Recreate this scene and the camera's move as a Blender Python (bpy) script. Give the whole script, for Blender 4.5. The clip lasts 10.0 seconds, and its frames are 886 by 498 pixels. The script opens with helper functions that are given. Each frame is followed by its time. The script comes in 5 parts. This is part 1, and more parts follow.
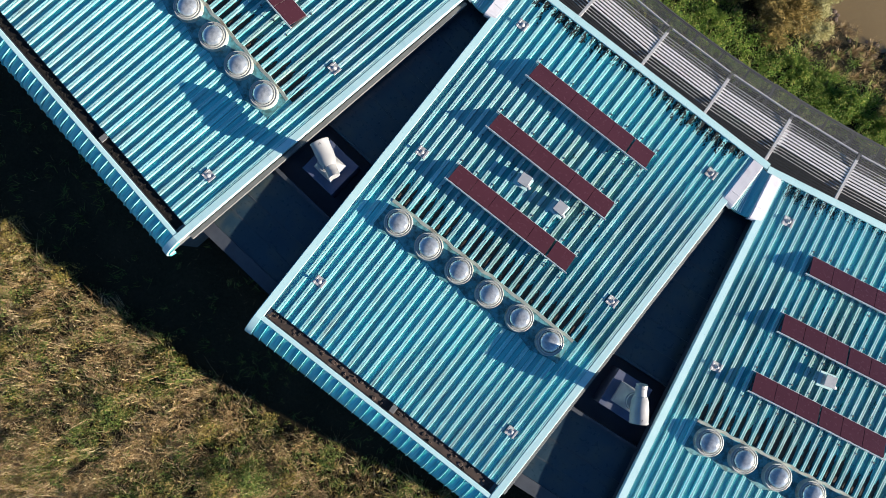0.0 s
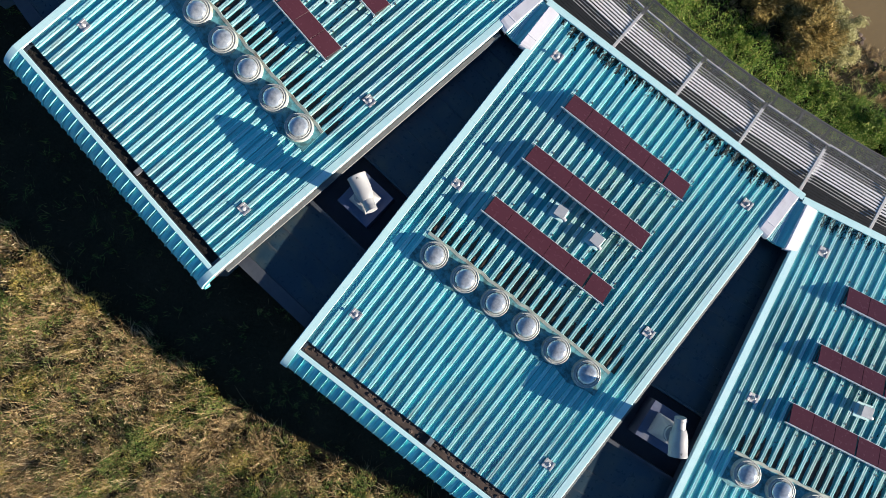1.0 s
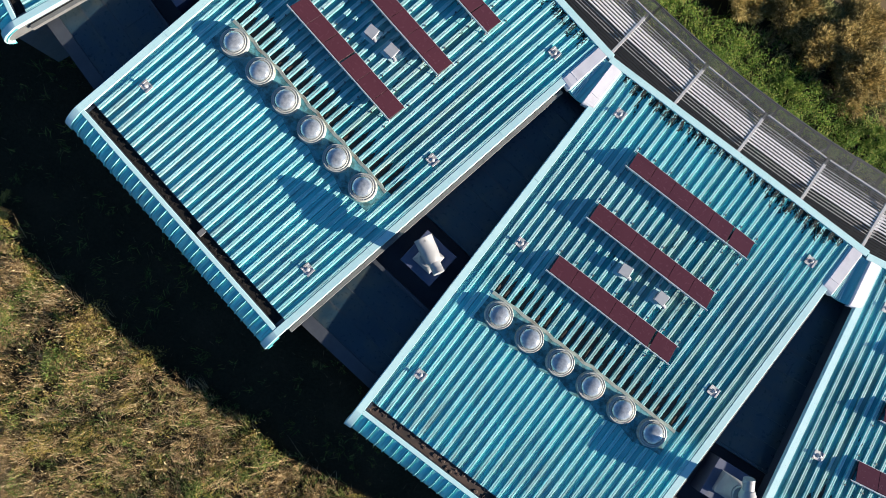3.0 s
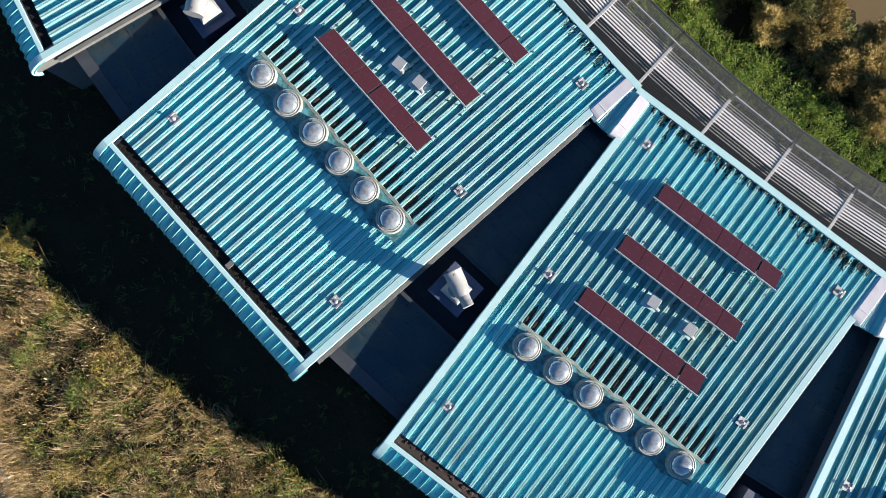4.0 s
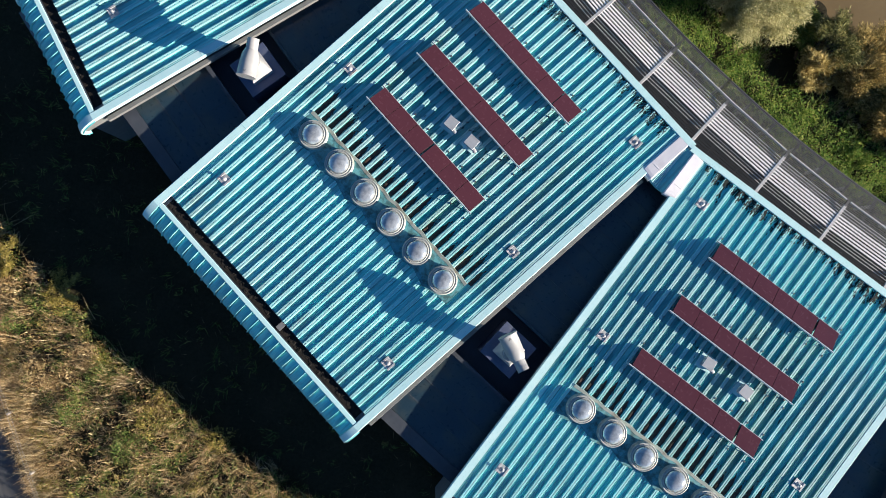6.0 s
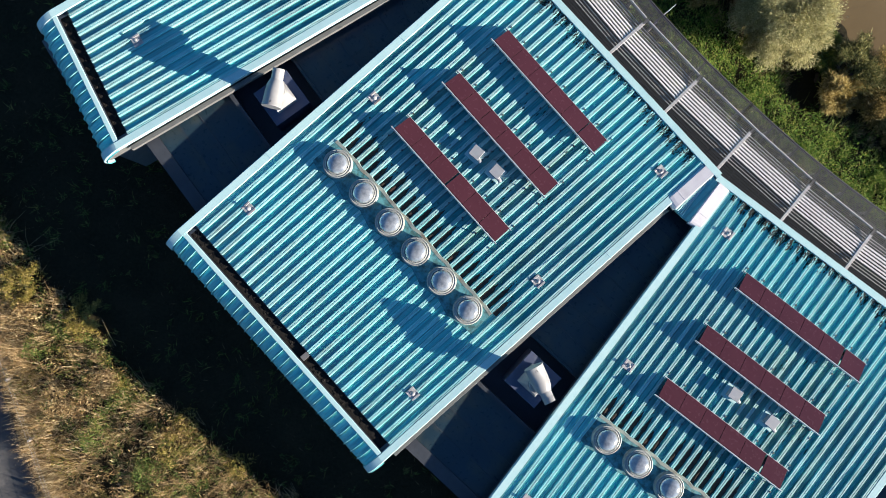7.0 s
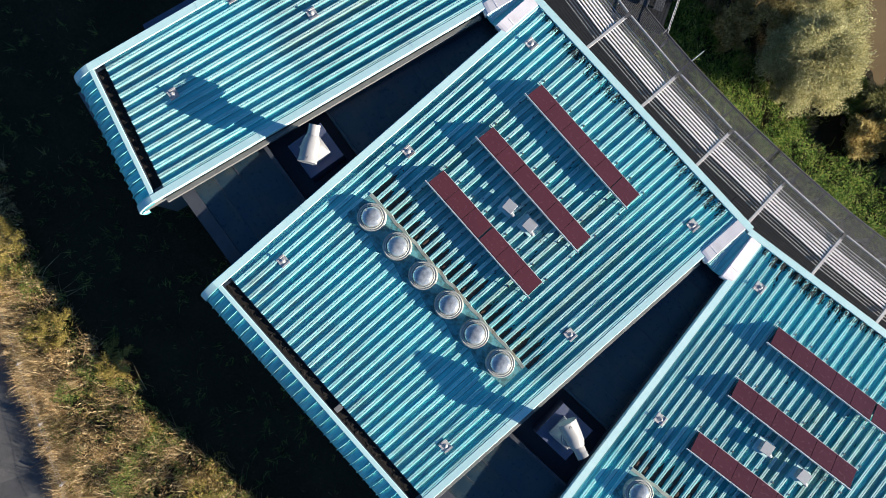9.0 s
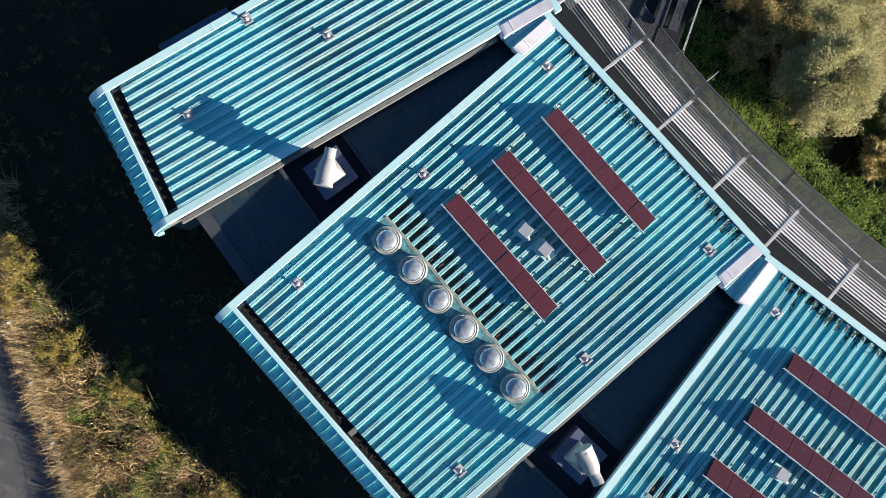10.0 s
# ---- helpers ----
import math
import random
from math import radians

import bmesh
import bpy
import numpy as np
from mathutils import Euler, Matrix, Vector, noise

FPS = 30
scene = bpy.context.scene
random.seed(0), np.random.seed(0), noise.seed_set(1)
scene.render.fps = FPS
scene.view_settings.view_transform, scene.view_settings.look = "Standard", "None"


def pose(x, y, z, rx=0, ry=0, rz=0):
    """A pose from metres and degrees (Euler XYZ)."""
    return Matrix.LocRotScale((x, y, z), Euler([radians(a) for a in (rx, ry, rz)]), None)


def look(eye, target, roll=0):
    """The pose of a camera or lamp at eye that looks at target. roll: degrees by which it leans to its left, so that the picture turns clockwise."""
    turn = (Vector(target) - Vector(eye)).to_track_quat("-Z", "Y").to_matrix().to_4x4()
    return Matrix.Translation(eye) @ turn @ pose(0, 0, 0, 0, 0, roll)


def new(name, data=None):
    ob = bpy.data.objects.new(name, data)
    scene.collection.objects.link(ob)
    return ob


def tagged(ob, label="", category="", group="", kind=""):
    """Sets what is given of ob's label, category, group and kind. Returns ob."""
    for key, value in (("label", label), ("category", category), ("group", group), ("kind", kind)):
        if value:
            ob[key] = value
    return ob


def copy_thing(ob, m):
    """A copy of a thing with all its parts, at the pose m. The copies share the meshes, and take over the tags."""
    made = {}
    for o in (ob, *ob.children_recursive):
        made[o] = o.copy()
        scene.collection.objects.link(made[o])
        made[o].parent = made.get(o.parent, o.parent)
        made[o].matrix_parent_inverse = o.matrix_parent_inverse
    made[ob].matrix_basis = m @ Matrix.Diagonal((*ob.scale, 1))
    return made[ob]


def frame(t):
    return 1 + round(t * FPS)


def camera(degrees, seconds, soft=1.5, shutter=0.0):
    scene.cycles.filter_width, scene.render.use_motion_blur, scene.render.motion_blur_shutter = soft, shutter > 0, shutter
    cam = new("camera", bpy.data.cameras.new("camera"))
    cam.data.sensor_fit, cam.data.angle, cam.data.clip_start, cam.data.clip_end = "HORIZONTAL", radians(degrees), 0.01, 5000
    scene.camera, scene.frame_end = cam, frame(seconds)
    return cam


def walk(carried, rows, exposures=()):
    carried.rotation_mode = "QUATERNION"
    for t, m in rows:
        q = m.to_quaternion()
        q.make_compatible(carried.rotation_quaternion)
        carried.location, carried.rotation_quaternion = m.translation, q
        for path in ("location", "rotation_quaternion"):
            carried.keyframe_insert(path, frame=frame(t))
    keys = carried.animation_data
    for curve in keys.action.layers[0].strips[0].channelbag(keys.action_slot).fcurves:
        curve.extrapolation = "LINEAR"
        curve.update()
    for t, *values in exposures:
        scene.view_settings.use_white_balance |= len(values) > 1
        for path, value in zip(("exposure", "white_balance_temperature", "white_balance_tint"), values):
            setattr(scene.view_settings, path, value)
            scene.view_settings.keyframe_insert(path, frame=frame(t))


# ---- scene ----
cam = camera(61.1, 10.0, soft=0.75)
METRES, EYE, TILT, LEAN, TURN = 19.0, 43.2, -88.14, -1.67, 0.0
ROWS = [
    (0.0, 0.0, 0.0, 0.0, 0.0, 0.0, -0.0),
    (0.5, -0.0502, 0.0017, 0.0392, -0.12, 0.07, 0.12),
    (1.0, -0.102, 0.0043, 0.0812, -0.2, 0.13, 0.25),
    (1.5, -0.1434, 0.0063, 0.116, -0.25, 0.16, 0.33),
    (2.0, -0.1923, 0.0079, 0.1581, -0.27, 0.19, 0.42),
    (2.5, -0.2347, 0.0089, 0.1974, -0.27, 0.21, 0.48),
    (4.0, -0.3414, 0.0106, 0.3217, -0.16, 0.19, 0.68),
    (4.5, -0.375, 0.013, 0.3663, -0.07, 0.15, 0.72),
    (5.0, -0.4047, 0.0167, 0.4076, 0.03, 0.16, 0.75),
    (5.5, -0.434, 0.0221, 0.4452, 0.1, 0.17, 0.74),
    (7.0, -0.5301, 0.0345, 0.5616, 0.15, 0.17, 0.72),
    (7.5, -0.5516, 0.0313, 0.5993, 0.21, 0.22, 0.7),
    (8.0, -0.5694, 0.0258, 0.6335, 0.3, 0.21, 0.66),
    (8.5, -0.588, 0.0221, 0.6677, 0.41, 0.25, 0.59),
    (9.0, -0.604, 0.0219, 0.6958, 0.47, 0.33, 0.49),
    (9.5, -0.6214, 0.0237, 0.7253, 0.55, 0.39, 0.34),
    (10.0, -0.6396, 0.0285, 0.7541, 0.59, 0.43, 0.2),
]
walk(cam, [(t, pose(0, 0, EYE, TILT, LEAN, TURN) @ pose(METRES * x, METRES * y, METRES * z, 90 + pitch, roll, yaw)) for t, x, y, z, yaw, pitch, roll in ROWS],
     exposures=((0.0, 1.7, 5500, 7), (10.0, 1.7, 5500, 7)))


# ---- world and sun ----
SUN_AZ, SUN_EL = -24.2, 15.2          # degrees from +x, counter-clockwise; degrees above the horizon
world = bpy.data.worlds.new("sky")
scene.world = world
world.use_nodes = True
wn = world.node_tree.nodes
sky = wn.new("ShaderNodeTexSky")
sky.sky_type, sky.sun_disc = "NISHITA", False
sky.sun_elevation, sky.sun_rotation = radians(SUN_EL), radians(90 - SUN_AZ)
sky.air_density, sky.dust_density, sky.ozone_density = 1.0, 0.0, 4.0
world.node_tree.links.new(sky.outputs[0], wn["Background"].inputs[0])
wn["Background"].inputs[1].default_value = 0.045
sun = new("sun", bpy.data.lights.new("sun", "SUN"))
sun.data.energy, sun.data.angle, sun.data.color = 5.0, radians(0.5), (1.0, 0.795, 0.58)
sd = Vector((math.cos(radians(SUN_EL)) * math.cos(radians(SUN_AZ)), math.cos(radians(SUN_EL)) * math.sin(radians(SUN_AZ)), math.sin(radians(SUN_EL))))
sun.matrix_world = look(sd * 200, (0, 0, 0))


# ---- materials ----
def material(name, build):
    m = bpy.data.materials.new(name)
    m.use_nodes = True
    nt = m.node_tree
    build(nt, nt.nodes["Principled BSDF"])
    return m


def node(nt, kind, **inputs):
    n = nt.nodes.new(kind)
    for k, v in inputs.items():
        n.inputs[k.replace("_", " ")].default_value = v
    return n


def ramp(nt, fac, stops):
    r = nt.nodes.new("ShaderNodeValToRGB")
    e = r.color_ramp.elements
    while len(e) < len(stops):
        e.new(0.5)
    for el, (p, c) in zip(e, stops):
        el.position, el.color = p, (*c, 1)
    nt.links.new(fac, r.inputs[0])
    return r.outputs[0]


def coords(nt, stretch=(1, 1, 1), shift=True):
    """Object coordinates, stretched, and shifted by the object's own random number."""
    tc = nt.nodes.new("ShaderNodeTexCoord")
    mp = nt.nodes.new("ShaderNodeMapping")
    mp.inputs["Scale"].default_value = stretch
    nt.links.new(tc.outputs["Object"], mp.inputs[0])
    if shift:
        oi = nt.nodes.new("ShaderNodeObjectInfo")
        mul = nt.nodes.new("ShaderNodeMath")
        mul.operation = "MULTIPLY"
        mul.inputs[1].default_value = 137.0
        nt.links.new(oi.outputs["Random"], mul.inputs[0])
        nt.links.new(mul.outputs[0], mp.inputs["Location"])
    return mp.outputs[0]


def mix(nt, fac, a, b, mode="MIX"):
    m = nt.nodes.new("ShaderNodeMix")
    m.data_type, m.blend_type = "RGBA", mode
    for sock, v in ((m.inputs[0], fac), (m.inputs[6], a), (m.inputs[7], b)):
        if hasattr(v, "links"):
            nt.links.new(v, sock)
        elif isinstance(v, tuple):
            sock.default_value = (*v, 1)
        else:
            sock.default_value = v
    return m.outputs[2]


def tex(nt, vec, scale, detail=4.0, rough=0.55):
    n = node(nt, "ShaderNodeTexNoise", Scale=scale, Detail=detail, Roughness=rough)
    nt.links.new(vec, n.inputs["Vector"])
    return n.outputs["Fac"]


def bump(nt, bsdf, height, strength=0.3, distance=0.01):
    b = node(nt, "ShaderNodeBump", Strength=strength, Distance=distance)
    nt.links.new(height, b.inputs["Height"])
    nt.links.new(b.outputs[0], bsdf.inputs["Normal"])


def surface(name, low, high, scale=6.0, rough=0.5, metal=0.0, stretch=(1, 1, 1), grain=0.25, stain=None, stain_scale=1.2, stain_at=(0.55, 0.75), spec=0.5):
    """A two-scale surface: broad change from low to high, fine grain in the relief, and stains of their own shape."""
    def build(nt, b):
        v = coords(nt, stretch)
        broad = tex(nt, v, scale)
        fine = tex(nt, v, scale * 9, 3)
        col = ramp(nt, broad, [(0.3, low), (0.7, high)])
        col = mix(nt, 0.25, col, ramp(nt, fine, [(0.3, low), (0.7, high)]))
        if stain:
            f = ramp(nt, tex(nt, v, stain_scale, 6, 0.65), [(stain_at[0], (0, 0, 0)), (stain_at[1], (1, 1, 1))])
            col = mix(nt, f, col, stain)
        nt.links.new(col, b.inputs["Base Color"])
        b.inputs["Metallic"].default_value = metal
        b.inputs["Specular IOR Level"].default_value = spec
        rr = nt.nodes.new("ShaderNodeMapRange")
        rr.inputs["To Min"].default_value, rr.inputs["To Max"].default_value = max(0.03, rough - 0.1), min(1, rough + 0.1)
        nt.links.new(fine, rr.inputs[0])
        nt.links.new(rr.outputs[0], b.inputs["Roughness"])
        bump(nt, b, fine, grain)
    return material(name, build)


ROOF_LOW, ROOF_HIGH = (0.055, 0.60, 0.635), (0.48, 0.78, 0.715)


def roof_paint(nt, b):
    v = coords(nt, (2.2, 0.22, 1))
    v2 = coords(nt, (1, 1, 1))
    streak = tex(nt, v, 3.0, 6, 0.6)
    broad = tex(nt, v2, 0.35, 3)
    oi = nt.nodes.new("ShaderNodeObjectInfo")
    col = mix(nt, streak, ROOF_LOW, ROOF_HIGH)
    col = mix(nt, ramp(nt, broad, [(0.45, (0, 0, 0)), (0.8, (0.35, 0.35, 0.35))]), col, (0.15, 0.40, 0.43))
    tone = ramp(nt, oi.outputs["Random"], [(0.0, (0.86, 0.9, 0.9)), (0.7, (1, 1, 1)), (1.0, (0.95, 0.88, 0.85))])
    col = mix(nt, 1.0, col, tone, "MULTIPLY")
    dirt = ramp(nt, tex(nt, coords(nt, (4, 0.5, 1)), 2.6, 8, 0.7), [(0.54, (0, 0, 0)), (0.74, (0.68, 0.68, 0.68))])
    col = mix(nt, dirt, col, (0.14, 0.19, 0.16))
    lines = ramp(nt, tex(nt, coords(nt, (13, 0.10, 1)), 1.5, 3, 0.5), [(0.5, (0, 0, 0)), (0.66, (0.5, 0.5, 0.5))])
    col = mix(nt, lines, col, (0.04, 0.33, 0.43))
    runs = ramp(nt, tex(nt, coords(nt, (5.5, 0.08, 1)), 1.4, 4, 0.55), [(0.52, (0, 0, 0)), (0.68, (0.55, 0.55, 0.55))])
    col = mix(nt, runs, col, (0.10, 0.28, 0.30))
    tc = nt.nodes.new("ShaderNodeTexCoord")
    xyz = nt.nodes.new("ShaderNodeSeparateXYZ")
    nt.links.new(tc.outputs["Object"], xyz.inputs[0])
    foot = ramp(nt, xyz.outputs[0], [(0.018, (0, 0, 0)), (0.03, (1, 1, 1)), (0.05, (1, 1, 1)), (0.07, (0, 0, 0))])
    mr = nt.nodes.new("ShaderNodeMapRange")
    mr.inputs["From Min"].default_value, mr.inputs["From Max"].default_value = -14.0, -2.0
    nt.links.new(xyz.outputs[1], mr.inputs[0])
    band = ramp(nt, mr.outputs[0], [(0.04, (0, 0, 0)), (0.12, (1, 1, 1)), (0.7, (0.8, 0.8, 0.8)), (0.9, (0.1, 0.1, 0.1))])
    # grime between the solar rows, deepened in colour to stand in for the panels' shade
    blot_shade = ramp(nt, tex(nt, coords(nt, (1.2, 0.35, 1)), 1.1, 6, 0.65), [(0.32, (0, 0, 0)), (0.56, (0.85, 0.85, 0.85))])
    col = mix(nt, mix(nt, 1.0, band, blot_shade, "MULTIPLY"), col, (0.03, 0.18, 0.20))
    stained = mix(nt, 1.0, col, ramp(nt, oi.outputs["Random"], [(0.76, (1, 1, 1)), (0.82, (1.12, 0.84, 0.72)), (1.0, (1.2, 0.80, 0.66))]), "MULTIPLY")
    col = mix(nt, band, col, stained)
    geo = nt.nodes.new("ShaderNodeNewGeometry")
    cloud = ramp(nt, tex(nt, geo.outputs["Position"], 0.17, 3), [(0.46, (0, 0, 0)), (0.66, (0.5, 0.5, 0.5))])
    rub = ramp(nt, tex(nt, coords(nt, (3.0, 0.3, 1)), 2.2, 6, 0.7), [(0.3, (0.25, 0.25, 0.25)), (0.62, (1, 1, 1))])
    col = mix(nt, mix(nt, 1.0, cloud, rub, "MULTIPLY"), col, (0.22, 0.35, 0.36))
    patchy = ramp(nt, tex(nt, coords(nt, (3, 0.6, 1)), 1.2, 5, 0.6), [(0.35, (0.15, 0.15, 0.15)), (0.6, (0.75, 0.75, 0.75))])
    col = mix(nt, mix(nt, 1.0, foot, patchy, "MULTIPLY"), col, (0.10, 0.12, 0.09))
    # sunlit look painted on the rib crowns: paler colour, strongest between the solar rows
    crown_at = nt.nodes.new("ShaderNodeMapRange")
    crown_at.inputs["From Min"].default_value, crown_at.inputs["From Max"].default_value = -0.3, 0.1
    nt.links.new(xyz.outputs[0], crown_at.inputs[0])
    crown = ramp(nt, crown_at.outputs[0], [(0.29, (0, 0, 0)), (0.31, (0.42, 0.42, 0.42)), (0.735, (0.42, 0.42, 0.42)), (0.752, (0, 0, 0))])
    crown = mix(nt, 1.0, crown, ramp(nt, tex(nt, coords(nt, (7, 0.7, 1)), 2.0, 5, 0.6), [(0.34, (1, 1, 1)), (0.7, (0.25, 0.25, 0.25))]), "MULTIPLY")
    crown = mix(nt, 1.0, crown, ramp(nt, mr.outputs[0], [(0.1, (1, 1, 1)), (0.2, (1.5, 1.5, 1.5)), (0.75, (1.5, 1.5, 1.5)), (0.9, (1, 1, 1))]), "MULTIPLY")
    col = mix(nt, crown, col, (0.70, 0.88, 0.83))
    mr2 = nt.nodes.new("ShaderNodeMapRange")
    mr2.inputs["From Min"].default_value, mr2.inputs["From Max"].default_value = -21.8, -16.5
    nt.links.new(xyz.outputs[1], mr2.inputs[0])
    low = ramp(nt, mr2.outputs[0], [(0.02, (0, 0, 0)), (0.06, (0.85, 0.85, 0.85)), (0.5, (0.7, 0.7, 0.7)), (1.0, (0.3, 0.3, 0.3))])
    grime = ramp(nt, tex(nt, coords(nt, (2.0, 0.22, 1)), 1.7, 7, 0.68), [(0.44, (0, 0, 0)), (0.66, (1, 1, 1))])
    col = mix(nt, mix(nt, 1.0, low, grime, "MULTIPLY"), col, (0.19, 0.25, 0.24))
    fleck = ramp(nt, tex(nt, coords(nt, (1.6, 0.5, 1)), 13.0, 6, 0.75), [(0.55, (0, 0, 0)), (0.68, (0.62, 0.62, 0.62))])
    col = mix(nt, fleck, col, (0.15, 0.19, 0.17))
    nt.links.new(col, b.inputs["Base Color"])
    b.inputs["Specular IOR Level"].default_value = 0.2
    b.inputs["Roughness"].default_value = 0.45
    bump(nt, b, tex(nt, coords(nt, (1, 0.5, 1)), 5.0, 2), 0.12, 0.02)


M_ROOF = material("roof_paint", roof_paint)
M_FLASH = surface("flashing_paint", (0.38, 0.58, 0.585), (0.47, 0.65, 0.64), 1.5, 0.45, stain=(0.14, 0.25, 0.25), stain_scale=26.0, stain_at=(0.61, 0.70), grain=0.1)
M_ANCHOR = surface("dull_zinc", (0.34, 0.335, 0.335), (0.50, 0.49, 0.48), 6.0, 0.5, 0.3, grain=0.1, stain=(0.16, 0.14, 0.13))
M_LID = surface("grey_lid", (0.26, 0.27, 0.29), (0.33, 0.34, 0.35), 3.0, 0.5, stain=(0.2, 0.2, 0.2), grain=0.08)
M_WHITE = surface("white_flashing", (0.48, 0.47, 0.50), (0.56, 0.55, 0.57), 2.0, 0.5, stain=(0.40, 0.38, 0.40), grain=0.08)
M_COWL = surface("cowl_white", (0.25, 0.25, 0.247), (0.32, 0.316, 0.31), 2.5, 0.4, stain=(0.27, 0.20, 0.185), stain_at=(0.6, 0.8), grain=0.05)
M_STEEL = surface("galvanised_steel", (0.30, 0.295, 0.295), (0.42, 0.415, 0.41), 8.0, 0.55, 0.15, grain=0.1, stain=(0.33, 0.30, 0.28))
M_BLADE = surface("pale_louvre", (0.54, 0.52, 0.51), (0.68, 0.655, 0.64), 3.0, 0.42, 0.1, stretch=(0.3, 4, 4), grain=0.05, stain=(0.45, 0.42, 0.40))
M_GREY = surface("grey_soffit", (0.095, 0.10, 0.10), (0.14, 0.14, 0.138), 1.5, 0.6, stain=(0.07, 0.07, 0.068))
M_TRIM = surface("grey_roof_trim", (0.034, 0.040, 0.052), (0.054, 0.060, 0.072), 1.5, 0.6, spec=0.3, stain=(0.03, 0.032, 0.034))
M_LEDGE = surface("grey_ledge", (0.10, 0.10, 0.098), (0.155, 0.152, 0.147), 1.5, 0.7, stain=(0.07, 0.07, 0.065), stain_scale=2.5)
M_WALL = surface("dark_wall", (0.09, 0.10, 0.11), (0.13, 0.14, 0.15), 2.0, 0.6)
M_LOW = surface("low_roof_membrane", (0.010, 0.025, 0.040), (0.022, 0.042, 0.058), 0.55, 0.3, spec=0.5, stain=(0.045, 0.055, 0.05), stain_at=(0.46, 0.72), stain_scale=0.8, grain=0.15)
M_PIT = surface("recess_membrane", (0.014, 0.020, 0.034), (0.028, 0.034, 0.05), 1.5, 0.6)
M_PLINTH = surface("plinth_membrane", (0.045, 0.058, 0.115), (0.072, 0.085, 0.14), 1.5, 0.55, stain=(0.11, 0.115, 0.14))
M_MODULE = surface("solar_cell_glass", (0.050, 0.016, 0.022), (0.060, 0.019, 0.026), 0.6, 0.25, grain=0.02, spec=0.3)
M_ALU = surface("aluminium", (0.58, 0.58, 0.58), (0.68, 0.68, 0.67), 6.0, 0.38, 0.5, grain=0.05)
M_RING = surface("dull_ring", (0.30, 0.31, 0.28), (0.46, 0.46, 0.42), 5.0, 0.5, 0.3, grain=0.2, stain=(0.16, 0.15, 0.11), stain_scale=5.0)
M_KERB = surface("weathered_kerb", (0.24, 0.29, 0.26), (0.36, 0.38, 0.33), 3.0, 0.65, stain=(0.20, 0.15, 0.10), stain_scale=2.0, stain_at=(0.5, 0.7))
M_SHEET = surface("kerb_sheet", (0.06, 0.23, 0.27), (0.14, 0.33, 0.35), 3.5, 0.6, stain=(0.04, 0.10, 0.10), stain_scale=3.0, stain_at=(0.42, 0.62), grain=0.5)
M_RUBBER = surface("dark_bracket", (0.05, 0.05, 0.05), (0.08, 0.08, 0.08), 8.0, 0.6)
M_LITTER = surface("leaf_litter", (0.012, 0.009, 0.008), (0.075, 0.048, 0.035), 1.6, 0.9, grain=0.8, stain=(0.22, 0.18, 0.16), stain_scale=2.2, stain_at=(0.6, 0.72))
M_SILT = surface("dark_silt", (0.018, 0.014, 0.012), (0.075, 0.047, 0.036), 7.0, 0.9, grain=0.8)
M_MOULD = surface("black_mould", (0.006, 0.006, 0.006), (0.02, 0.017, 0.014), 6.0, 0.95, grain=0.8, spec=0.2)
M_RUST = surface("rusty_debris", (0.020, 0.015, 0.012), (0.07, 0.032, 0.02), 2.5, 0.9, grain=0.8)
M_MOSS = surface("dark_moss", (0.005, 0.008, 0.007), (0.016, 0.02, 0.015), 6.0, 0.95, grain=0.8)
M_DECK = surface("deck_timber", (0.015, 0.017, 0.021), (0.025, 0.027, 0.031), 4.0, 0.9, spec=0.1, stretch=(0.3, 5, 1), stain=(0.034, 0.034, 0.035))
M_BROWNDECK = surface("brown_timber", (0.05, 0.036, 0.024), (0.085, 0.062, 0.042), 4.0, 0.7, stretch=(0.3, 5, 1))
M_GRATE = surface("grating_steel", (0.065, 0.068, 0.072), (0.115, 0.115, 0.115), 5.0, 0.55, 0.3)
M_PATH = surface("path_tarmac", (0.05, 0.05, 0.05), (0.08, 0.078, 0.076), 1.2, 0.9, grain=0.6, stain=(0.14, 0.13, 0.12), stain_scale=0.7, stain_at=(0.58, 0.75))
M_EARTH = surface("bare_earth", (0.06, 0.042, 0.03), (0.13, 0.09, 0.065), 2.5, 0.95, grain=0.9)
M_WOOD = surface("grey_wood", (0.26, 0.23, 0.20), (0.40, 0.36, 0.31), 6.0, 0.8, stretch=(4, 4, 0.5))
M_BENCH = surface("bench_timber", (0.016, 0.019, 0.025), (0.034, 0.038, 0.046), 3.0, 0.7)


def dome_plastic(nt, b):
    v = coords(nt)
    col = ramp(nt, tex(nt, v, 4.5, 5), [(0.3, (0.24, 0.26, 0.28)), (0.7, (0.52, 0.54, 0.54))])
    nt.links.new(col, b.inputs["Base Color"])
    b.inputs["Roughness"].default_value = 0.16
    b.inputs["Metallic"].default_value = 0.5
    b.inputs["Coat Weight"].default_value = 1.0
    b.inputs["Coat Roughness"].default_value = 0.07
    bump(nt, b, tex(nt, v, 1.6, 2), 0.06, 0.02)


M_DOME = material("dome_acrylic", dome_plastic)


def ground_soil(nt, b):
    v = coords(nt, shift=False)
    a, c = tex(nt, v, 0.35, 6, 0.6), tex(nt, v, 6.0, 5, 0.65)
    col = ramp(nt, a, [(0.3, (0.014, 0.016, 0.008)), (0.5, (0.026, 0.023, 0.012)), (0.7, (0.042, 0.034, 0.018))])
    col = mix(nt, 0.5, col, ramp(nt, c, [(0.3, (0.006, 0.007, 0.004)), (0.7, (0.034, 0.029, 0.016))]))
    nt.links.new(col, b.inputs["Base Color"])
    b.inputs["Roughness"].default_value = 0.95
    b.inputs["Specular IOR Level"].default_value = 0.1
    bump(nt, b, c, 0.9, 0.08)


